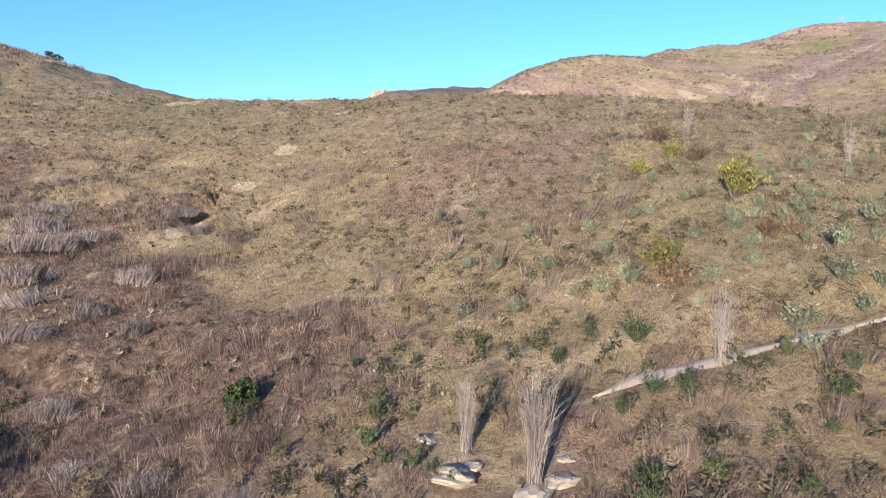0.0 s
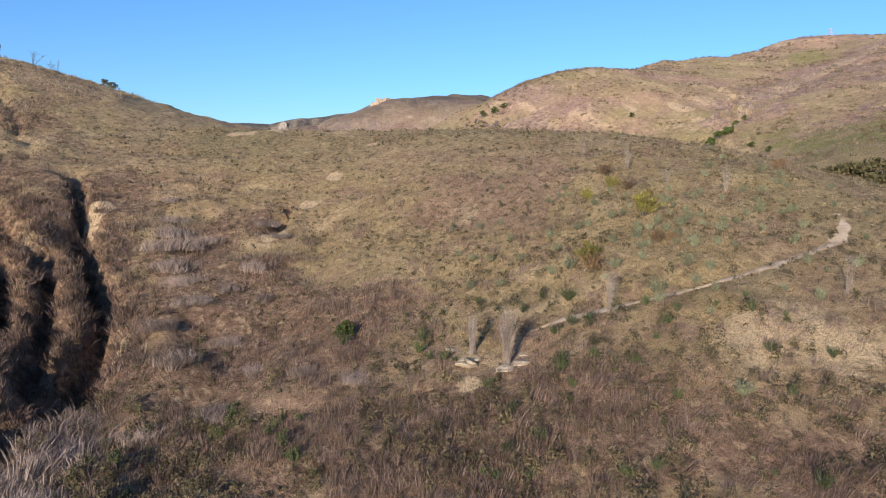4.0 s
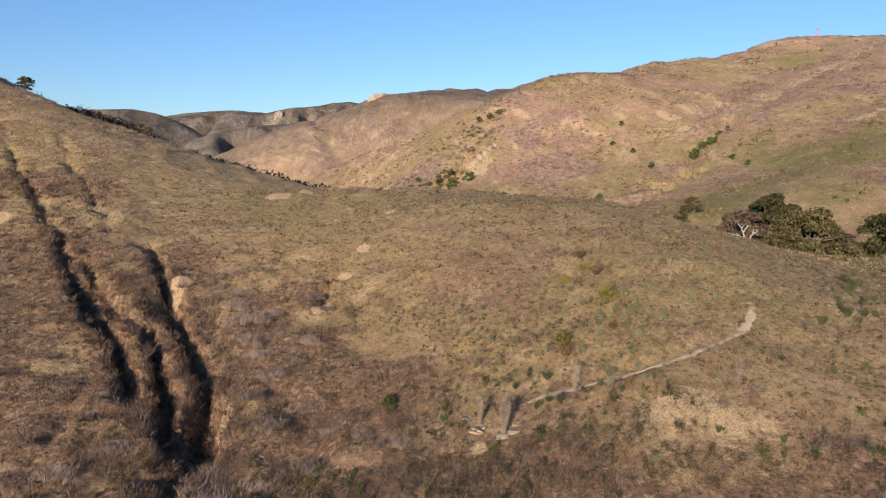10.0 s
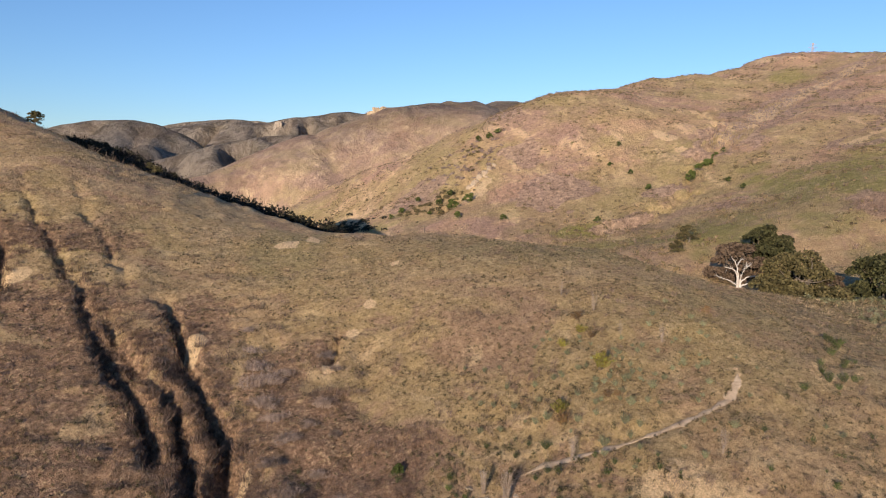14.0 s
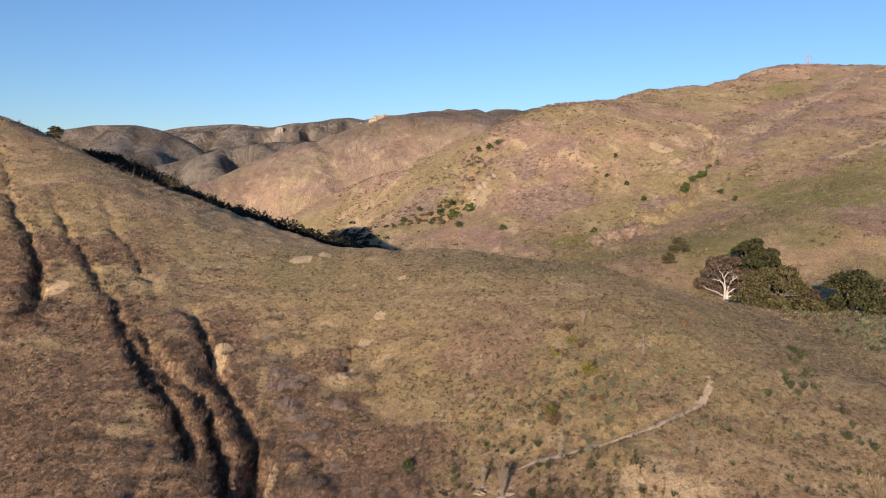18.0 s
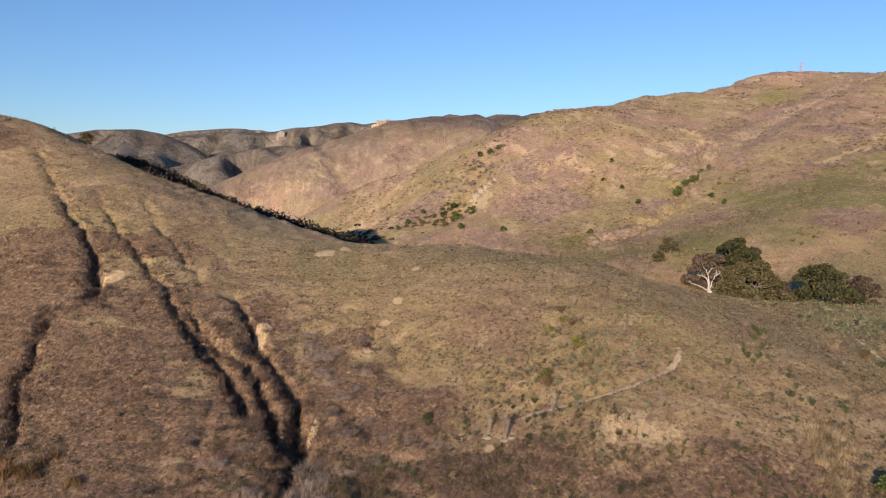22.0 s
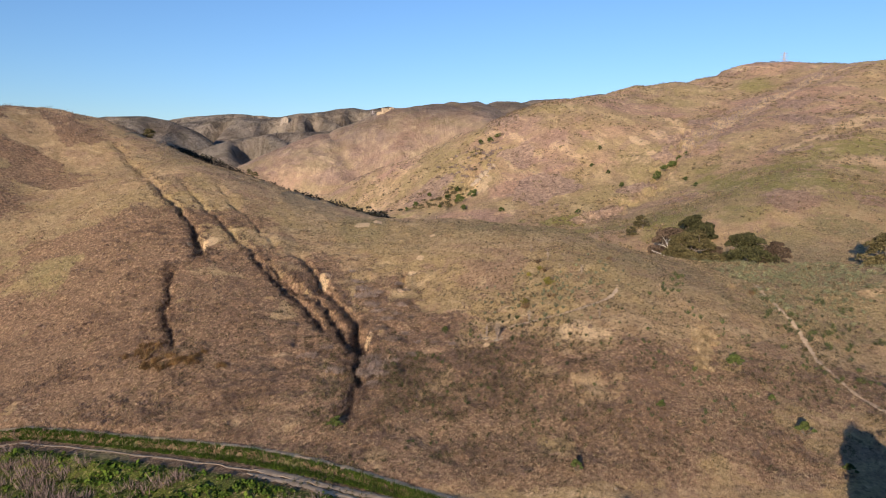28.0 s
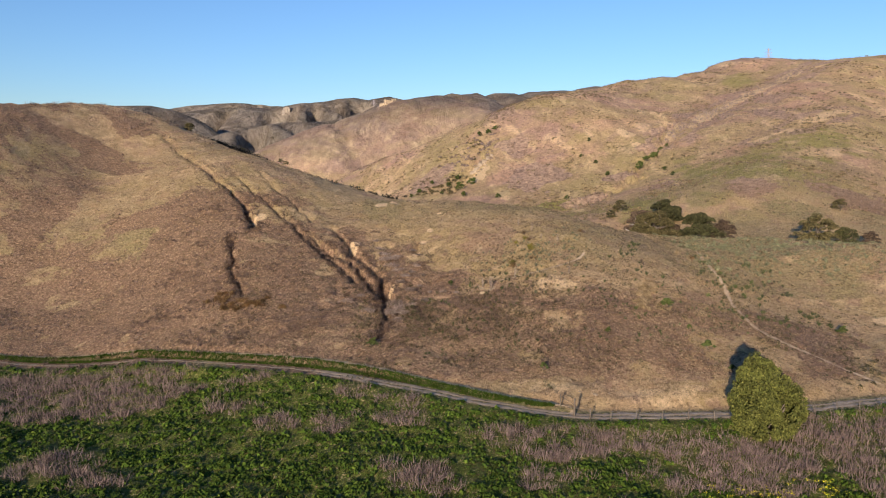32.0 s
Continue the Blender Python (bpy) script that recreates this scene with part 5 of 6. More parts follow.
_x, _y = scattered(_r, 700, (20, 60, 2, 34), lambda x, y: 0.5 * smooth(0.46, 0.56, fbm(x / 5, y / 5, 3, 121)) * smooth(20, 28, x))
for x, y in list(zip(_x, _y))[:150]:
    plant("dark_shrub", SHRUBS, x, y, _r.uniform(0.5, 1.05), "dark green shrub on the foot of the shoulder", "shrub", "dark shrubs", LEAFY)

_x, _y = scattered(_r, 160, (-50, -34, 9, 18), lambda x, y: np.maximum(np.exp(-(((x + 40) / 4) ** 2 + ((y - 12.3) / 1.2) ** 2)), np.exp(-(((x + 46) / 2.2) ** 2 + ((y - 15) / 1.2) ** 2))))
for x, y in list(zip(_x, _y))[:26]:
    plant("reed_clump", [(REEDS[k],) for k in range(2)], x, y, _r.uniform(1.0, 1.7), "orange-brown dry reeds at the foot of the gully", "grass clump", "reed clumps", ("reeds",))
for x, y, h in ((-15.0, 13.6, 1.7), (-14.6, 11.2, 1.9), (-15.6, 8.9, 1.5), (-13.4, 7.6, 1.3), (-19.6, 9.0, 1.4), (-14.2, 5.0, 1.2), (-21.4, 15.5, 1.2), (-23.6, 13.0, 1.3),
                (-17.6, 31.0, 1.7), (-16.6, 28.2, 1.6), (-18.6, 33.2, 1.5), (-15.8, 32.6, 1.2), (-15.2, 26.0, 1.2), (-12.6, 25.2, 1.1), (-11.8, 27.8, 1.1), (-13.8, 23.2, 1.0), (-10.2, 24.0, 0.8), (-12.8, 35.2, 1.0), (-11.4, 33.0, 0.8),
                (-14.4, 20.4, 1.2), (-11.0, 20.0, 0.9), (-8.8, 17.2, 0.9), (-12.6, 17.4, 1.2), (-6.4, 15.6, 0.8), (-19.8, 36.4, 1.3), (-20.6, 39.2, 1.0), (-4.2, 14.4, 0.7), (-9.6, 13.8, 1.1), (-12.0, 12.4, 1.2)):
    plant("dead_bush", [(DEAD_BUSHES[k],) for k in range(2)], x, y, h, "fluffy mauve-grey dead bush among dry grass", "bush", "dead bushes", ("brushwood",))

# ---- stones ----
STONES = [stone_mesh(160 + k) for k in range(4)]
for k, (x, y, s) in enumerate(ROCKS_AT):
    ob = new("rock", STONES[k % 4])
    ob.matrix_basis = Matrix.LocRotScale((x, y, at(x, y) - 0.10 * s), Euler((0.2 * math.sin(k), 0.2 * math.cos(k), k * 1.7)), (s * 2.0, s * 1.5, s * 0.9))
    tagged(ob, "pale rounded stone bedded in dry soil", "rock", "pale stones")
for k, (x, y, s) in enumerate(OUTCROP_AT):
    ob = new("outcrop_rock", STONES[k % 4])
    ob.matrix_basis = Matrix.LocRotScale((x, y, at(x, y) + 0.1 * s), Euler((0.3 * math.sin(k), -0.5, k * 0.4)), (s * 1.5, s * 1.1, s))
    tagged(ob, "pale weathered sandstone ledge on the hillside", "rock", "outcrop ledges")


def cliff(x, y, z, wide, tall, deep, turn, seed, name, label, material):
    """A broken rock face: a slab with jagged top, ledges and cracks."""
    rng = np.random.default_rng(seed)
    bm = bmesh.new()
    bmesh.ops.create_cube(bm, size=1.0)
    bmesh.ops.subdivide_edges(bm, edges=bm.edges[:], cuts=7, use_grid_fill=True)
    off = Vector(rng.uniform(0, 50, 3))
    for v in bm.verts:
        p = Vector((v.co.x * wide, v.co.y * deep, v.co.z * tall))
        n = 0.38 * noise.noise(p * (3.0 / wide) + off) + 0.2 * noise.noise(p * (9.0 / wide) + off)
        v.co = Vector((p.x * (1 + n) * (1.0 - 0.25 * v.co.z), p.y * (1 + n), p.z * (1 + 1.4 * n) + 0.3 * tall))
    me = bpy.data.meshes.new(name)
    bm.to_mesh(me)
    bm.free()
    me.materials.append(material)
    ob = new(name, me)
    ob.matrix_basis = Matrix.LocRotScale((x, y, z), Euler((0, 0, turn)), (1, 1, 1))
    return tagged(ob, label, "cliff", "far cliffs")


# this buttress is added: its shadow makes the dark cleft beside it
cliff(-424.0, 1778.0, at(-424.0, 1778.0) - 14, 14.0, 22.0, 34.0, 0.15, 301, "cliff", "grey rock buttress added to shade the cleft beside it", CLIFF)
cliff(-400.0, 1796.0, at(-400.0, 1796.0) - 13, 20.0, 18.0, 16.0, -0.25, 302, "cliff", "weathered sandstone cliff face on a far ridge", CLIFF)
for _k, (_x0, _y0, _s0) in enumerate(((-65.0, 660.0, 6.0), (-58.5, 658.0, 8.0), (-53.0, 662.0, 5.0))):
    cliff(_x0, _y0, at(_x0, _y0) - 0.4 * _s0, _s0, _s0 * 0.9, _s0 * 0.7, 0.4 * _k, 310 + _k, "cliff", "small pale rock outcrop on the ridge line", STONE)


# ---- fence and brace at the track ----
def timber(points, radius, sides=8, material=POST):
    return mesh_of("timber", *capped(points, radius, sides), material)


def capped(points, radius, sides):
    v, f = tube(points, [radius] * len(points), sides)
    top, low = v[-sides:].mean(0) + np.array([0, 0, 0.02]), v[:sides].mean(0)
    n, m = len(v), len(v) - sides
    fan = [[m + k, m + (k + 1) % sides, n, n] for k in range(sides)] + [[(k + 1) % sides, k, n + 1, n + 1] for k in range(sides)]
    tri = np.array([q[:3] for q in fan])
    quads = np.concatenate([f[:, [0, 1, 2]], f[:, [0, 2, 3]]])
    return np.concatenate([v, [top, low]]), np.concatenate([quads, tri])


def post_at(parent, x, y, tall, radius, base, name="post"):
    z = at(x, y) - base[2]
    part(name, timber([(x - base[0], y - base[1], z - 0.4), (x - base[0] + 0.02, y - base[1], z + tall * 0.5), (x - base[0], y - base[1] + 0.02, z + tall)], radius), parent)
    return np.array([x - base[0], y - base[1], z])


brace = thing("fence_brace", 9.7, -24.6, "weathered timber fence brace with tall post at the track", "fence")
_b = (9.7, -24.6, at(9.7, -24.6))
_t = post_at(brace, 9.7, -24.6, 2.3, 0.13, _b, "tall_post")
_l = post_at(brace, 8.3, -22.4, 1.5, 0.09, _b)
_m = post_at(brace, 11.5, -25.6, 1.4, 0.09, _b)
part("rail", timber([_l + (0, 0, 1.35), _t + (0, 0, 1.45)], 0.035), brace)
part("rail", timber([_t + (0, 0, 1.05), _m + (0, 0, 1.1)], 0.035), brace)
FENCE = [(11.5, -25.9), (22, -26.3), (27, -26.4), (36, -26.2), (45, -24.8), (60, -21.6), (90, -15.6), (125, -8.5)]
fence = thing("wire_fence", 12.5, -25.9, "wire fence on weathered wooden posts along the track", "fence")
_b = (12.5, -25.9, at(12.5, -25.9))
_fx = np.arange(14.0, 122.0, 3.2)
_fy = np.interp(_fx, [p[0] for p in FENCE], [p[1] for p in FENCE])
_tops = []
for k, (x, y) in enumerate(zip(_fx, _fy)):
    _tops.append(post_at(fence, x, y, 1.25 + 0.12 * math.sin(k * 2.3), 0.055, _b))
for up in (0.35, 0.65, 0.95, 1.15):
    v, f = tube(np.array(_tops) + np.array([0, -0.06, up]), [0.006] * len(_tops), 3)
    part("wire", mesh_of("wire", v, f, STEEL), fence)


wood_pole = thing("utility_pole", -6.5, 205.0, "lone wooden pole in the valley behind the saddle", "pole")
part("pole", timber([(0, 0, -0.6), (0.03, 0, 3.2), (0.0, 0.03, 6.6)], 0.14), wood_pole)
part("crossarm", timber([(-0.9, 0, 6.1), (0.9, 0, 6.1)], 0.07), wood_pole)


# ---- power line towers on the skylines ----
def pylon(x, y, z, tall, label):
    tower = thing("power_pylon", x, y, label, "pylon", "pylons on the ridges", z=z)
    w, pieces = tall * 0.09, []
    levels = [0, 0.22, 0.42, 0.6, 0.74, 0.86, 1.0]
    half = [w * (1 - 0.85 * u) for u in levels]
    thick = tall * 0.003
    for sx, sy in ((-1, -1), (1, -1), (1, 1), (-1, 1)):
        part("leg", mesh_of("leg", *tube([(sx * h, sy * h, tall * u) for u, h in zip(levels, half)], [thick * 1.4] * 7, 4), TOWER), tower)
    for i in range(6):
        z0, z1, a, b = tall * levels[i], tall * levels[i + 1], half[i], half[i + 1]
        for p, q in (((-a, -a), (b, -b)), ((a, -a), (b, b)), ((a, a), (-b, b)), ((-a, a), (-b, -b)), ((a, -a), (-b, -b)), ((-a, a), (b, b))):
            pieces.append(tube([(*p, z0), (*q, z1)], [thick] * 2, 4))
    part("lattice", mesh_of("lattice", *merged(pieces), TOWER), tower)
    for u, span in ((0.72, 0.2), (0.84, 0.16), (0.95, 0.12)):
        pts = [(-tall * span, 0, tall * u), (0, 0, tall * (u + 0.025)), (tall * span, 0, tall * u)]
        part("crossarm", mesh_of("crossarm", *merged([tube(pts, [thick, thick * 2, thick], 4), tube([pts[0], (0, 0, tall * (u - 0.02)), pts[2]], [thick] * 3, 4)]), TOWER), tower)
    return tower


pylon(262.0, 478.0, at(262.0, 478.0) - 2.0, 21.0, "pale steel lattice pylon behind the range crest")
pylon(-125.0, 1250.0, 112.0, 30.0, "distant steel lattice pylon behind the ridge")
pylon(-104.0, 1330.0, 120.0, 26.0, "distant steel lattice pylon farther along the line")


# ---- what nobody could count: grass, brush and weeds ----
def stuff(name, pieces, material, label, category):
    v, f = merged(pieces) if isinstance(pieces, list) else pieces
    return tagged(new(name, mesh_of(name, v, f, material)), label, category, kind="stuff")


def grounded(x, y):
    return np.stack([x, y, ground_height(x, y)], 1)


_r = np.random.default_rng(77)


def grassy(x, y):
    bare, green, brush = cover(x, y)
    low = y - np.interp(x, [p[0] for p in ROAD], [p[1] for p in ROAD])
    return (1 - np.clip(bare * 1.3, 0, 1)) * (low > 1.6) * (0.35 + 0.9 * fbm(x / 3, y / 3, 3, 15))


def brushy(x, y):
    bare, green, brush = cover(x, y)
    low = y - np.interp(x, [p[0] for p in VERGE_PATH] + [60, 130], [p[1] for p in VERGE_PATH] + [-20, -4])
    p = fbm(x / 5, y / 5, 4, 71)
    return (1 - bare) * (low > 1.0) * np.clip(0.05 + 0.9 * brush * smooth(0.36, 0.58, p) + 0.3 * smooth(0.52, 0.62, p) * (y < 40), 0, 1)


x, y = scattered(_r, 26000, (-45, 45, 3, 66), grassy)
stuff("dry_grass", blades(_r, grounded(x, y), 8, (0.05, 0.22), 0.007, 1.2, 0.16), STRAW, "short dry straw-coloured grass on the grazed spur", "grass")
x, y = scattered(_r, 30000, (-128, -40, -2, 140), grassy)
stuff("hill_grass", blades(_r, grounded(x, y), 4, (0.12, 0.34), 0.025, 0.9, 0.28), STRAW, "dry grass on the gullied hill", "grass")
x, y = scattered(_r, 26000, (40, 125, -22, 120), grassy)
stuff("shoulder_grass", blades(_r, grounded(x, y), 4, (0.12, 0.34), 0.025, 0.9, 0.28), STRAW, "dry grass on the shoulder and bench", "grass")
x, y = scattered(_r, 16000, (-45, 45, -20, 5), grassy)
stuff("foot_grass", blades(_r, grounded(x, y), 5, (0.12, 0.32), 0.018, 0.9, 0.2), STRAW, "dry grass at the foot of the slope", "grass")
x, y = scattered(_r, 30000, (-75, 60, -20, 60), brushy)
stuff("dead_brush", blades(_r, grounded(x, y), 12, (0.15, 0.5), 0.007, 0.8, 0.24), MAUVE, "mauve-brown dead weeds and stalks in gullies and lower slopes", "brush")
x, y = scattered(_r, 16000, (-130, 220, 100, 460), lambda x, y: np.clip(0.12 + 0.3 * smooth(0.5, 0.62, fbm(x / 22, y / 22, 4, 19)) + 1.2 * cover(x, y)[2], 0, 1))
stuff("range_scrub", blades(_r, grounded(x, y), 9, (0.4, 1.2), 0.07, 0.8, 0.7), MAUVE, "low grey-brown scrub on the ranges", "scrub")

x, y = scattered(_r, 30000, (-60, 50, -16, 60), lambda x, y: grassy(x, y) * np.clip(0.25 + smooth(48, 10, y) * 0.6, 0, 1) * smooth(0.42, 0.6, fbm(x / 2.2, y / 2.2, 3, 93)))
stuff("dark_weeds", blades(_r, grounded(x, y), 7, (0.06, 0.26), 0.018, 1.0, 0.12), WEED, "small dark dead weeds between the grass", "weeds")
x, y = scattered(_r, 16000, (-125, -40, 0, 130), lambda x, y: grassy(x, y) * smooth(0.45, 0.6, fbm(x / 4, y / 4, 3, 95)))
stuff("hill_weeds", blades(_r, grounded(x, y), 6, (0.12, 0.4), 0.035, 1.0, 0.25), WEED, "dark dead weeds on the gullied hill", "weeds")
x, y = scattered(_r, 9000, (40, 125, -18, 120), lambda x, y: grassy(x, y) * smooth(0.45, 0.6, fbm(x / 4, y / 4, 3, 97)))
stuff("shoulder_weeds", blades(_r, grounded(x, y), 6, (0.12, 0.4), 0.035, 1.0, 0.25), WEED, "dark dead weeds on the shoulder", "weeds")

_k = _r.uniform(0, len(PALE_BAND) - 1.001, 800)
_i = _k.astype(int)
_pb = np.array(PALE_BAND, float)
_p = _pb[_i] + (_pb[_i + 1] - _pb[_i]) * (_k - _i)[:, None] + _r.normal(0, 3.4, (800, 2))
stuff("tall_straw", blades(_r, grounded(_p[:, 0], _p[:, 1]), 6, (0.6, 1.6), 0.10, 0.4, 0.9), DOWNY, "tall pale straw along the crease of the range", "grass")
x, y = scattered(_r, 2600, (20, 230, 130, 430), lambda x, y: 0.5 * smooth(0.52, 0.62, fbm(x / 16, y / 16, 4, 49)))
stuff("range_weeds", blades(_r, grounded(x, y), 8, (0.4, 1.2), 0.12, 0.8, 0.6), WEED, "dark olive-brown weeds on the range", "weeds")

x, y = scattered(_r, 900, (-24, 26, 236, 306), lambda x, y: np.maximum(0.9 * np.exp(-(((x + 1) / 9) ** 2 + ((y - 254) / 9) ** 2)), 0.7 * np.exp(-(((x - 15) / 3.5) ** 2 + ((y - 290) / 12) ** 2))))
stuff("outcrop_scrub", domes(_r, grounded(x, y), 60, 1.3, 1.0, 0.36, 1.8), OLIVE, "dark olive scrub round the pale outcrop", "scrub")
x, y = scattered(_r, 700, (-26, 30, 240, 320), lambda x, y: 0.7 * np.exp(-(((x - 12) / 12) ** 2 + ((y - 284) / 16) ** 2)))
stuff("outcrop_brush", domes(_r, grounded(x, y), 50, 1.4, 1.2, 0.36, 2.2), DOWNY, "grey-mauve dead brush above the outcrop", "brush")
# tall scrub on the slope behind the ridge line: near-black leaves paint its shade
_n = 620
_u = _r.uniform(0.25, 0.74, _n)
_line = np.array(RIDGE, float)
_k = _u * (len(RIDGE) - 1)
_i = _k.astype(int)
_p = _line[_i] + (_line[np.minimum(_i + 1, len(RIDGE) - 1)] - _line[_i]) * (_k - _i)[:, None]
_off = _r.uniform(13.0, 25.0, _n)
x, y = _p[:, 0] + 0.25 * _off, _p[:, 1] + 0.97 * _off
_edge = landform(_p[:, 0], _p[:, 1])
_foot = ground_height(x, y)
# tops just under ridge height, set by what the camera sees over the ridge
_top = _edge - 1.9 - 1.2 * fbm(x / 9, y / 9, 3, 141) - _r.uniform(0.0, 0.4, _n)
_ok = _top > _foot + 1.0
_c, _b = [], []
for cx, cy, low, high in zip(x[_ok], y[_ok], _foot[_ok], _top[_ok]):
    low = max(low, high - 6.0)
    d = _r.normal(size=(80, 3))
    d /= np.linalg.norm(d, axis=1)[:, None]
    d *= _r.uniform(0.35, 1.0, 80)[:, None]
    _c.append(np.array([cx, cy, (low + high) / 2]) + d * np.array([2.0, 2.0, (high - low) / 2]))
stuff("lee_scrub", leaves(_r, np.concatenate(_c), 0.42, 0.8, 1.6), SHADE_SCRUB, "dense scrub behind the ridge with leaves darkened to paint its shade", "scrub")
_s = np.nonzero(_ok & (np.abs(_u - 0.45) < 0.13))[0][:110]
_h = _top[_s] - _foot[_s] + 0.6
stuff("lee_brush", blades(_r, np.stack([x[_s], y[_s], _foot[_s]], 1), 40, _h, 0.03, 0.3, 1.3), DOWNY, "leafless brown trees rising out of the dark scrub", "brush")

# dark leaves added here to paint the hill's shadow on the hollow's floor
x, y = scattered(_r, 1500, (-80, -8, 205, 345), lambda x, y: np.exp(-(((x + 44 + 0.32 * (y - 265)) / 14) ** 4 + ((y - 275) / 45) ** 4)))
stuff("hollow_scrub", domes(_r, grounded(x, y), 20, 2.6, 0.6, 0.9, 1.7), SHADE_SCRUB, "dark leaves standing in for shadow in the hollow behind the saddle", "scrub")

# the valley floor
def weedy(x, y):
    low = y - np.interp(x, [p[0] for p in ROAD], [p[1] for p in ROAD])
    row = np.abs(np.mod((y + 0.12 * x + 2.5 * fbm(x / 9, y / 9, 3, 65)) / 3.4, 1.0) - 0.5) * 2
    return smooth(-82, -58, y) * smooth(-1.5, -2.2, low) * (0.5 + 0.8 * fbm(x / 4, y / 4, 3, 63)) * (0.25 + 0.75 * smooth(0.06, 0.3, row))


# stands of dead brush on the valley floor: x, y, half widths
DEAD_STANDS = [(-60, -12, 17, 8), (-51, -6.5, 13, 2.4), (-70, -7, 6, 6), (-19, -18.5, 3.4, 1.8), (-13, -21.5, 3, 1.6), (-36, -20, 4.5, 1.8), (-27, -25, 3.2, 1.5), (-22, -26, 4, 2), (-12, -26, 4.6, 1.8), (-51, -35, 6, 2.3),
               (-43, -38, 4, 1.4), (-10, -39, 4.6, 3), (-51, -31, 3, 2), (1, -30, 3.8, 2), (5, -34, 3.6, 1.8), (12, -30, 7, 2.2), (20, -32, 11, 3.2), (4, -39, 4, 2), (26, -37, 11, 4.4), (40, -32, 9, 6), (39, -40, 4, 4),
               (-82, -14, 8, 6), (-34, -12.5, 5, 1.2), (52, -30, 8, 7), (-60, -48, 12, 3), (-20, -52, 14, 4), (16, -48, 10, 4), (-40, -60, 12, 4)]


def valley_dead(x, y):
    out, torn = np.zeros_like(x), 1.5 * (fbm(x / 3.5, y / 2.2, 4, 83) - 0.5)
    for cx, cy, rx, ry in DEAD_STANDS:
        out = np.maximum(out, 1 - smooth(0.75, 1.2, np.hypot((x - cx) / rx, (y - cy) / ry) + torn))
    low = y - np.interp(x, [p[0] for p in ROAD], [p[1] for p in ROAD])
    return out * smooth(-2.2, -3.2, low)


x, y = scattered(_r, 30000, (-105, 84, -74, 8), lambda x, y: smooth(84, 62, x) * smooth(-105, -88, x) * weedy(x, y) * (1 - 0.97 * valley_dead(x, y)))
stuff("valley_weeds", domes(_r, grounded(x, y), 14, 0.75, 0.34, 0.26, 1.7), GREENS, "lush green weeds on the valley floor", "weeds")
x, y = scattered(_r, 11000, (-95, 62, -66, 4), valley_dead)
stuff("valley_brush", blades(_r, grounded(x, y), 30, (0.4, 1.15), 0.034, 0.9, 0.8), DOWNY, "fluffy grey-mauve dead brush in stands on the valley floor", "brush")
_x = _r.uniform(-95, 9, 9000)
_a, _b2 = np.interp(_x, [p[0] for p in ROAD], [p[1] for p in ROAD]) + 1.5, np.interp(_x, [p[0] for p in VERGE_PATH], [p[1] for p in VERGE_PATH]) - 0.5
_y = _a + (_b2 - _a) * _r.uniform(0, 1, 9000)
_ok = _b2 > _a + 0.2
stuff("verge_weeds", blades(_r, grounded(_x[_ok], _y[_ok]), 7, (0.12, 0.42), 0.03, 0.7, 0.18), GREENS, "bright green grass verge between track and cattle path", "grass")
_q = scattered(_r, 700, (20, 36, -62, -40), lambda x, y: smooth(0.5, 0.58, fbm(x / 3, y / 3, 3, 57)))
stuff("yellow_flowers", domes(_r, grounded(*_q) + np.array([0, 0, 0.45]), 12, 0.25, 0.2, 0.09, 1.2), FLOWER, "patch of small yellow flowers on tall green weeds", "flowers")

# clumps of weeds that break up the slopes
x, y = scattered(_r, 30000, (-45, 48, -14, 62), lambda x, y: grassy(x, y) * np.clip(0.12 + smooth(40, 14, y) * 0.55, 0, 1) * smooth(0.42, 0.58, fbm(x / 3.5, y / 3.5, 4, 101)))
stuff("weed_clumps", domes(_r, grounded(x, y), 30, 0.2, 0.32, 0.036, 3.4), OLIVE, "dark olive dead weeds in low clumps on the slope", "weeds")
x, y = scattered(_r, 9000, (-17, 22, -3, 23), lambda x, y: np.clip(0.15 + 0.8 * cover(x, y)[2], 0, 1) * (along(x, y, TRAIL)[0] > 0.5) * smooth(0.36, 0.56, fbm(x / 2.6, y / 2.6, 4, 103)) * smooth(23, 15, y))
stuff("dead_tussocks", wisps(_r, grounded(x, y), 30, 0.55, 0.0055, 0.26), MAUVE, "wispy mauve-brown dead weeds bowing down the lower slope", "brush")
x, y = scattered(_r, 30000, (-62, 62, -19, 56), lambda x, y: brushy(x, y) * smooth(0.40, 0.56, fbm(x / 3.6, y / 3.6, 4, 104)) * np.where((x > -17) & (x < 22) & (y > -3) & (y < 21), 0.2, 1))
stuff("brush_tussocks", wisps(_r, grounded(x, y), 18, 0.75, 0.011, 0.34), MAUVE, "soft tussocks of mauve-brown dead brush on the slopes", "brush")
x, y = scattered(_r, 14000, (-128, -38, -2, 130), lambda x, y: (0.1 + 0.9 * cover(x, y)[2]) * smooth(0.4, 0.6, fbm(x / 5, y / 5, 4, 105)))
stuff("hill_brush", domes(_r, grounded(x, y), 16, 0.42, 0.42, 0.09, 3.4), MAUVE, "brown-purple dead brush on the gullied hill", "brush")
x, y = scattered(_r, 5500, (40, 128, -18, 112), lambda x, y: grassy(x, y) * smooth(0.42, 0.6, fbm(x / 5, y / 5, 4, 107)))
stuff("shoulder_clumps", domes(_r, grounded(x, y), 16, 0.38, 0.36, 0.12, 2.2), OLIVE, "olive weeds in clumps on the shoulder", "weeds")
x, y = scattered(_r, 14000, (-60, 300, 120, 470), lambda x, y: smooth(0.44, 0.6, fbm(x / 14, y / 14, 4, 109)))
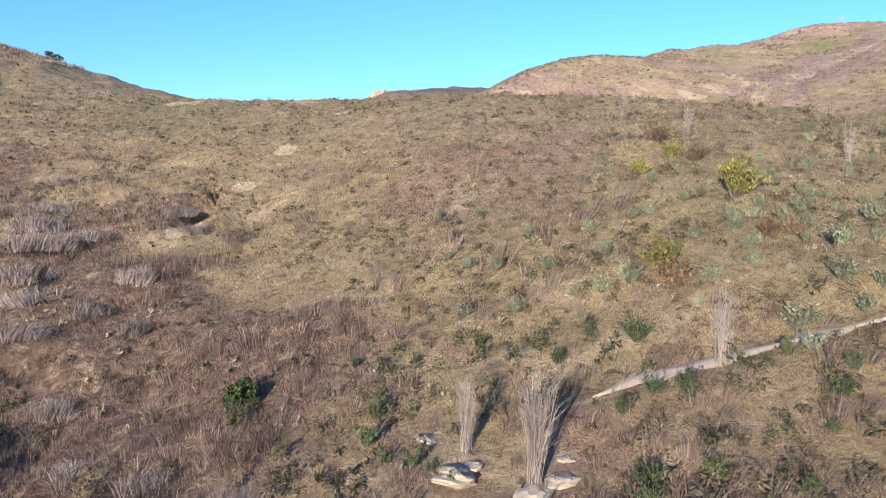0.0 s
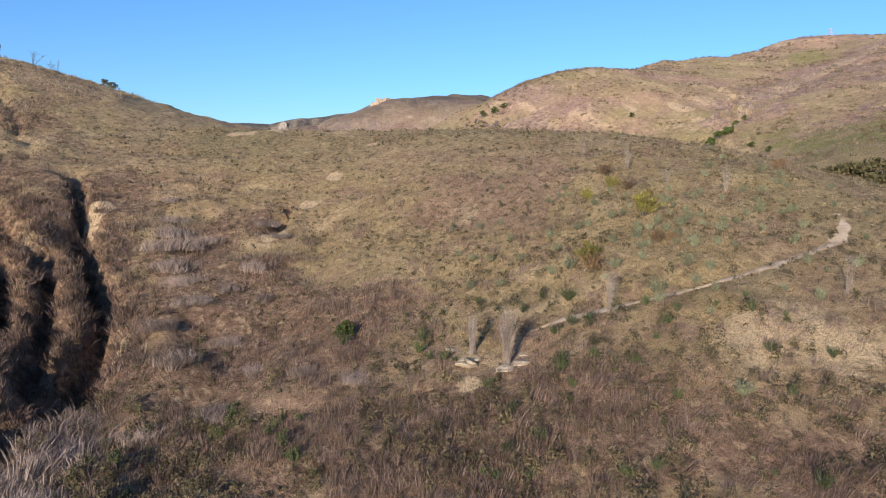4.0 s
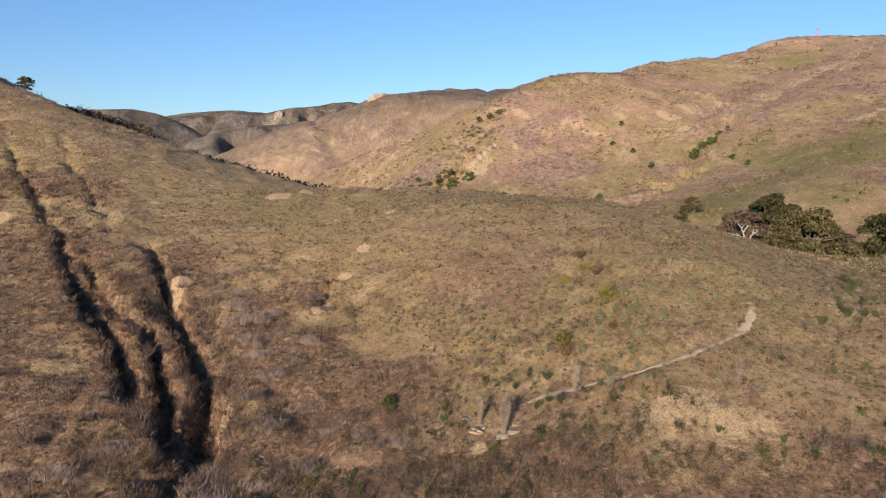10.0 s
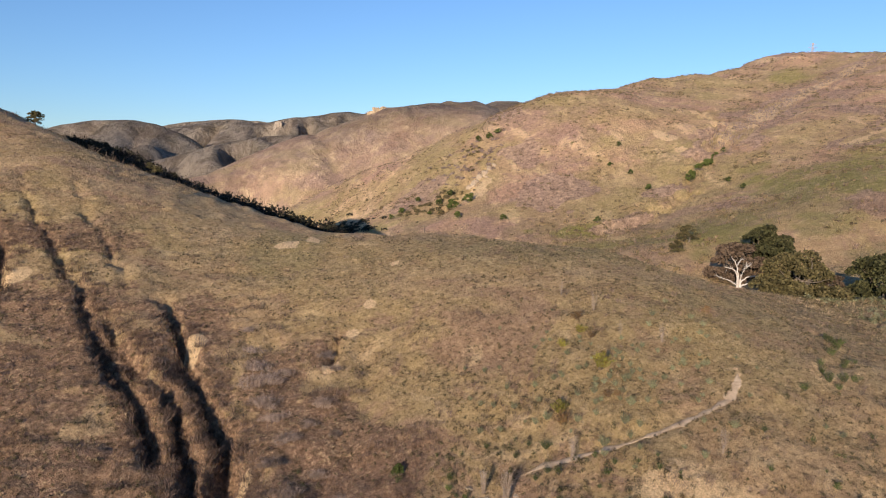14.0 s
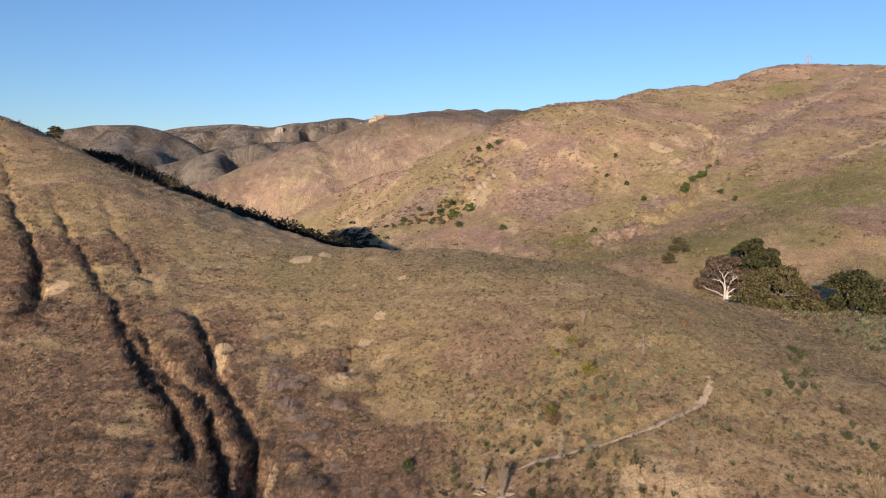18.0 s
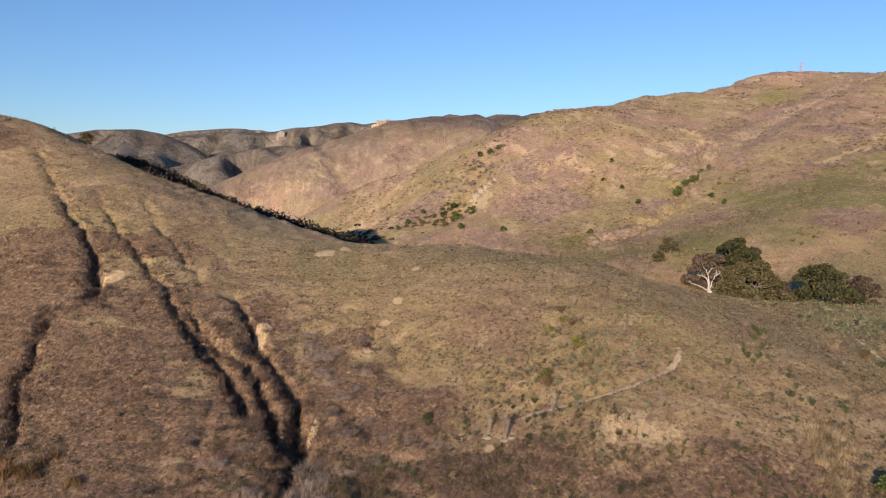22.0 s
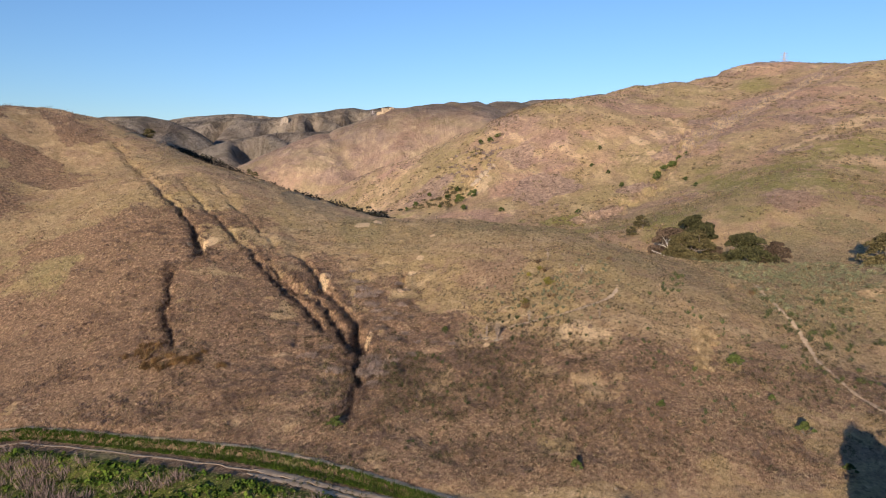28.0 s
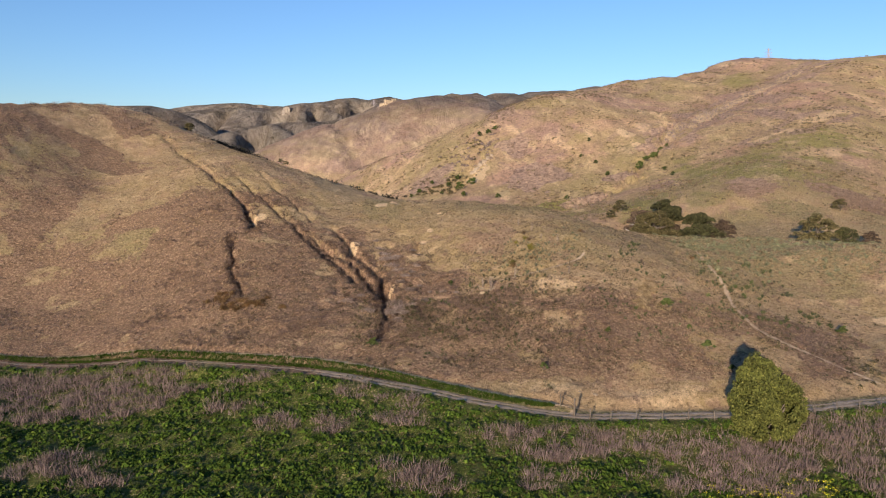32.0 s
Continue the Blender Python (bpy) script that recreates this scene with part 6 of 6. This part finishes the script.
stuff("range_clumps", domes(_r, grounded(x, y), 12, 1.0, 0.7, 0.4, 1.8), WEED, "scattered low scrub on the ranges", "scrub")
x, y = scattered(_r, 13000, (-48, 50, 2, 64), lambda x, y: grassy(x, y) * smooth(0.40, 0.58, fbm(x / 1.8, y / 1.8, 3, 131)))
stuff("weed_tufts", domes(_r, grounded(x, y), 10, 0.16, 0.2, 0.07, 2.6), OLIVE, "small dark dead tufts all over the grazed slope", "weeds")
# growth along the gully lips
_gx, _gy = [], []
for line, halves, depths, _ in GULLIES[:6]:
    _pts = np.array(line, float)
    _n = int(330 * max(depths))
    _k = (len(line) - 1.001) * (_r.uniform(0, 1, _n) ** 0.6 if depths[1] > depths[0] else _r.uniform(0, 1, _n))
    _i = _k.astype(int)
    _p = _pts[_i] + (_pts[_i + 1] - _pts[_i]) * (_k - _i)[:, None] + _r.normal(0, max(halves) * 0.75, (_n, 2))
    _gx.append(_p[:, 0])
    _gy.append(_p[:, 1])
_gx, _gy = np.concatenate(_gx), np.concatenate(_gy)
stuff("gully_brush", wisps(_r, grounded(_gx, _gy), 16, 0.8, 0.014, 0.3, 1.0), MAUVE, "dark dead brush overhanging the gullies", "brush")
x, y = scattered(_r, 4200, (44, 118, 22, 66), lambda x, y: 0.9 * smooth(20, 34, y) * smooth(0.36, 0.5, fbm(x / 6, y / 6, 3, 111)))
stuff("sage_field", domes(_r, grounded(x, y), 26, 0.45, 0.6, 0.10, 2.4), SAGE, "grey-green sage scrub covering the shoulder", "scrub")
x, y = scattered(_r, 5200, (-22, 62, -19, 24), lambda x, y: smooth(25, 14, y) * smooth(0.44, 0.58, fbm(x / 6, y / 6, 4, 113)) * 0.6 * (1 - 0.8 * smooth(4, 10, x) * smooth(3, 9, y)))
stuff("dark_shrubs", domes(_r, grounded(x, y), 44, 0.26, 0.55, 0.045, 2.6), BOTTOM, "small dark shrubs dotted over the lower slope", "shrubs")
x, y = scattered(_r, 12000, (-24, 20, -8, 18), lambda x, y: smooth(18, 8, y) * smooth(-8, 1, y) * smooth(20, 2, x) * smooth(-24, -16, x) * 0.5 * smooth(0.40, 0.58, fbm(x / 3.0, y / 3.0, 4, 117)))
stuff("near_weeds", domes(_r, grounded(x, y), 40, 0.26, 0.5, 0.042, 3.2), OLIVE, "dense dark olive-brown weeds at the foot of the spur", "weeds")
x, y = scattered(_r, 11000, (-60, 50, 17, 64), lambda x, y: grassy(x, y) * smooth(0.44, 0.6, fbm(x / 2.8, y / 2.8, 4, 119)) * 0.8)
stuff("straw_tufts", domes(_r, grounded(x, y), 18, 0.22, 0.14, 0.05, 2.6), STRAW, "pale flattened straw tufts on the grazed slope", "grass")
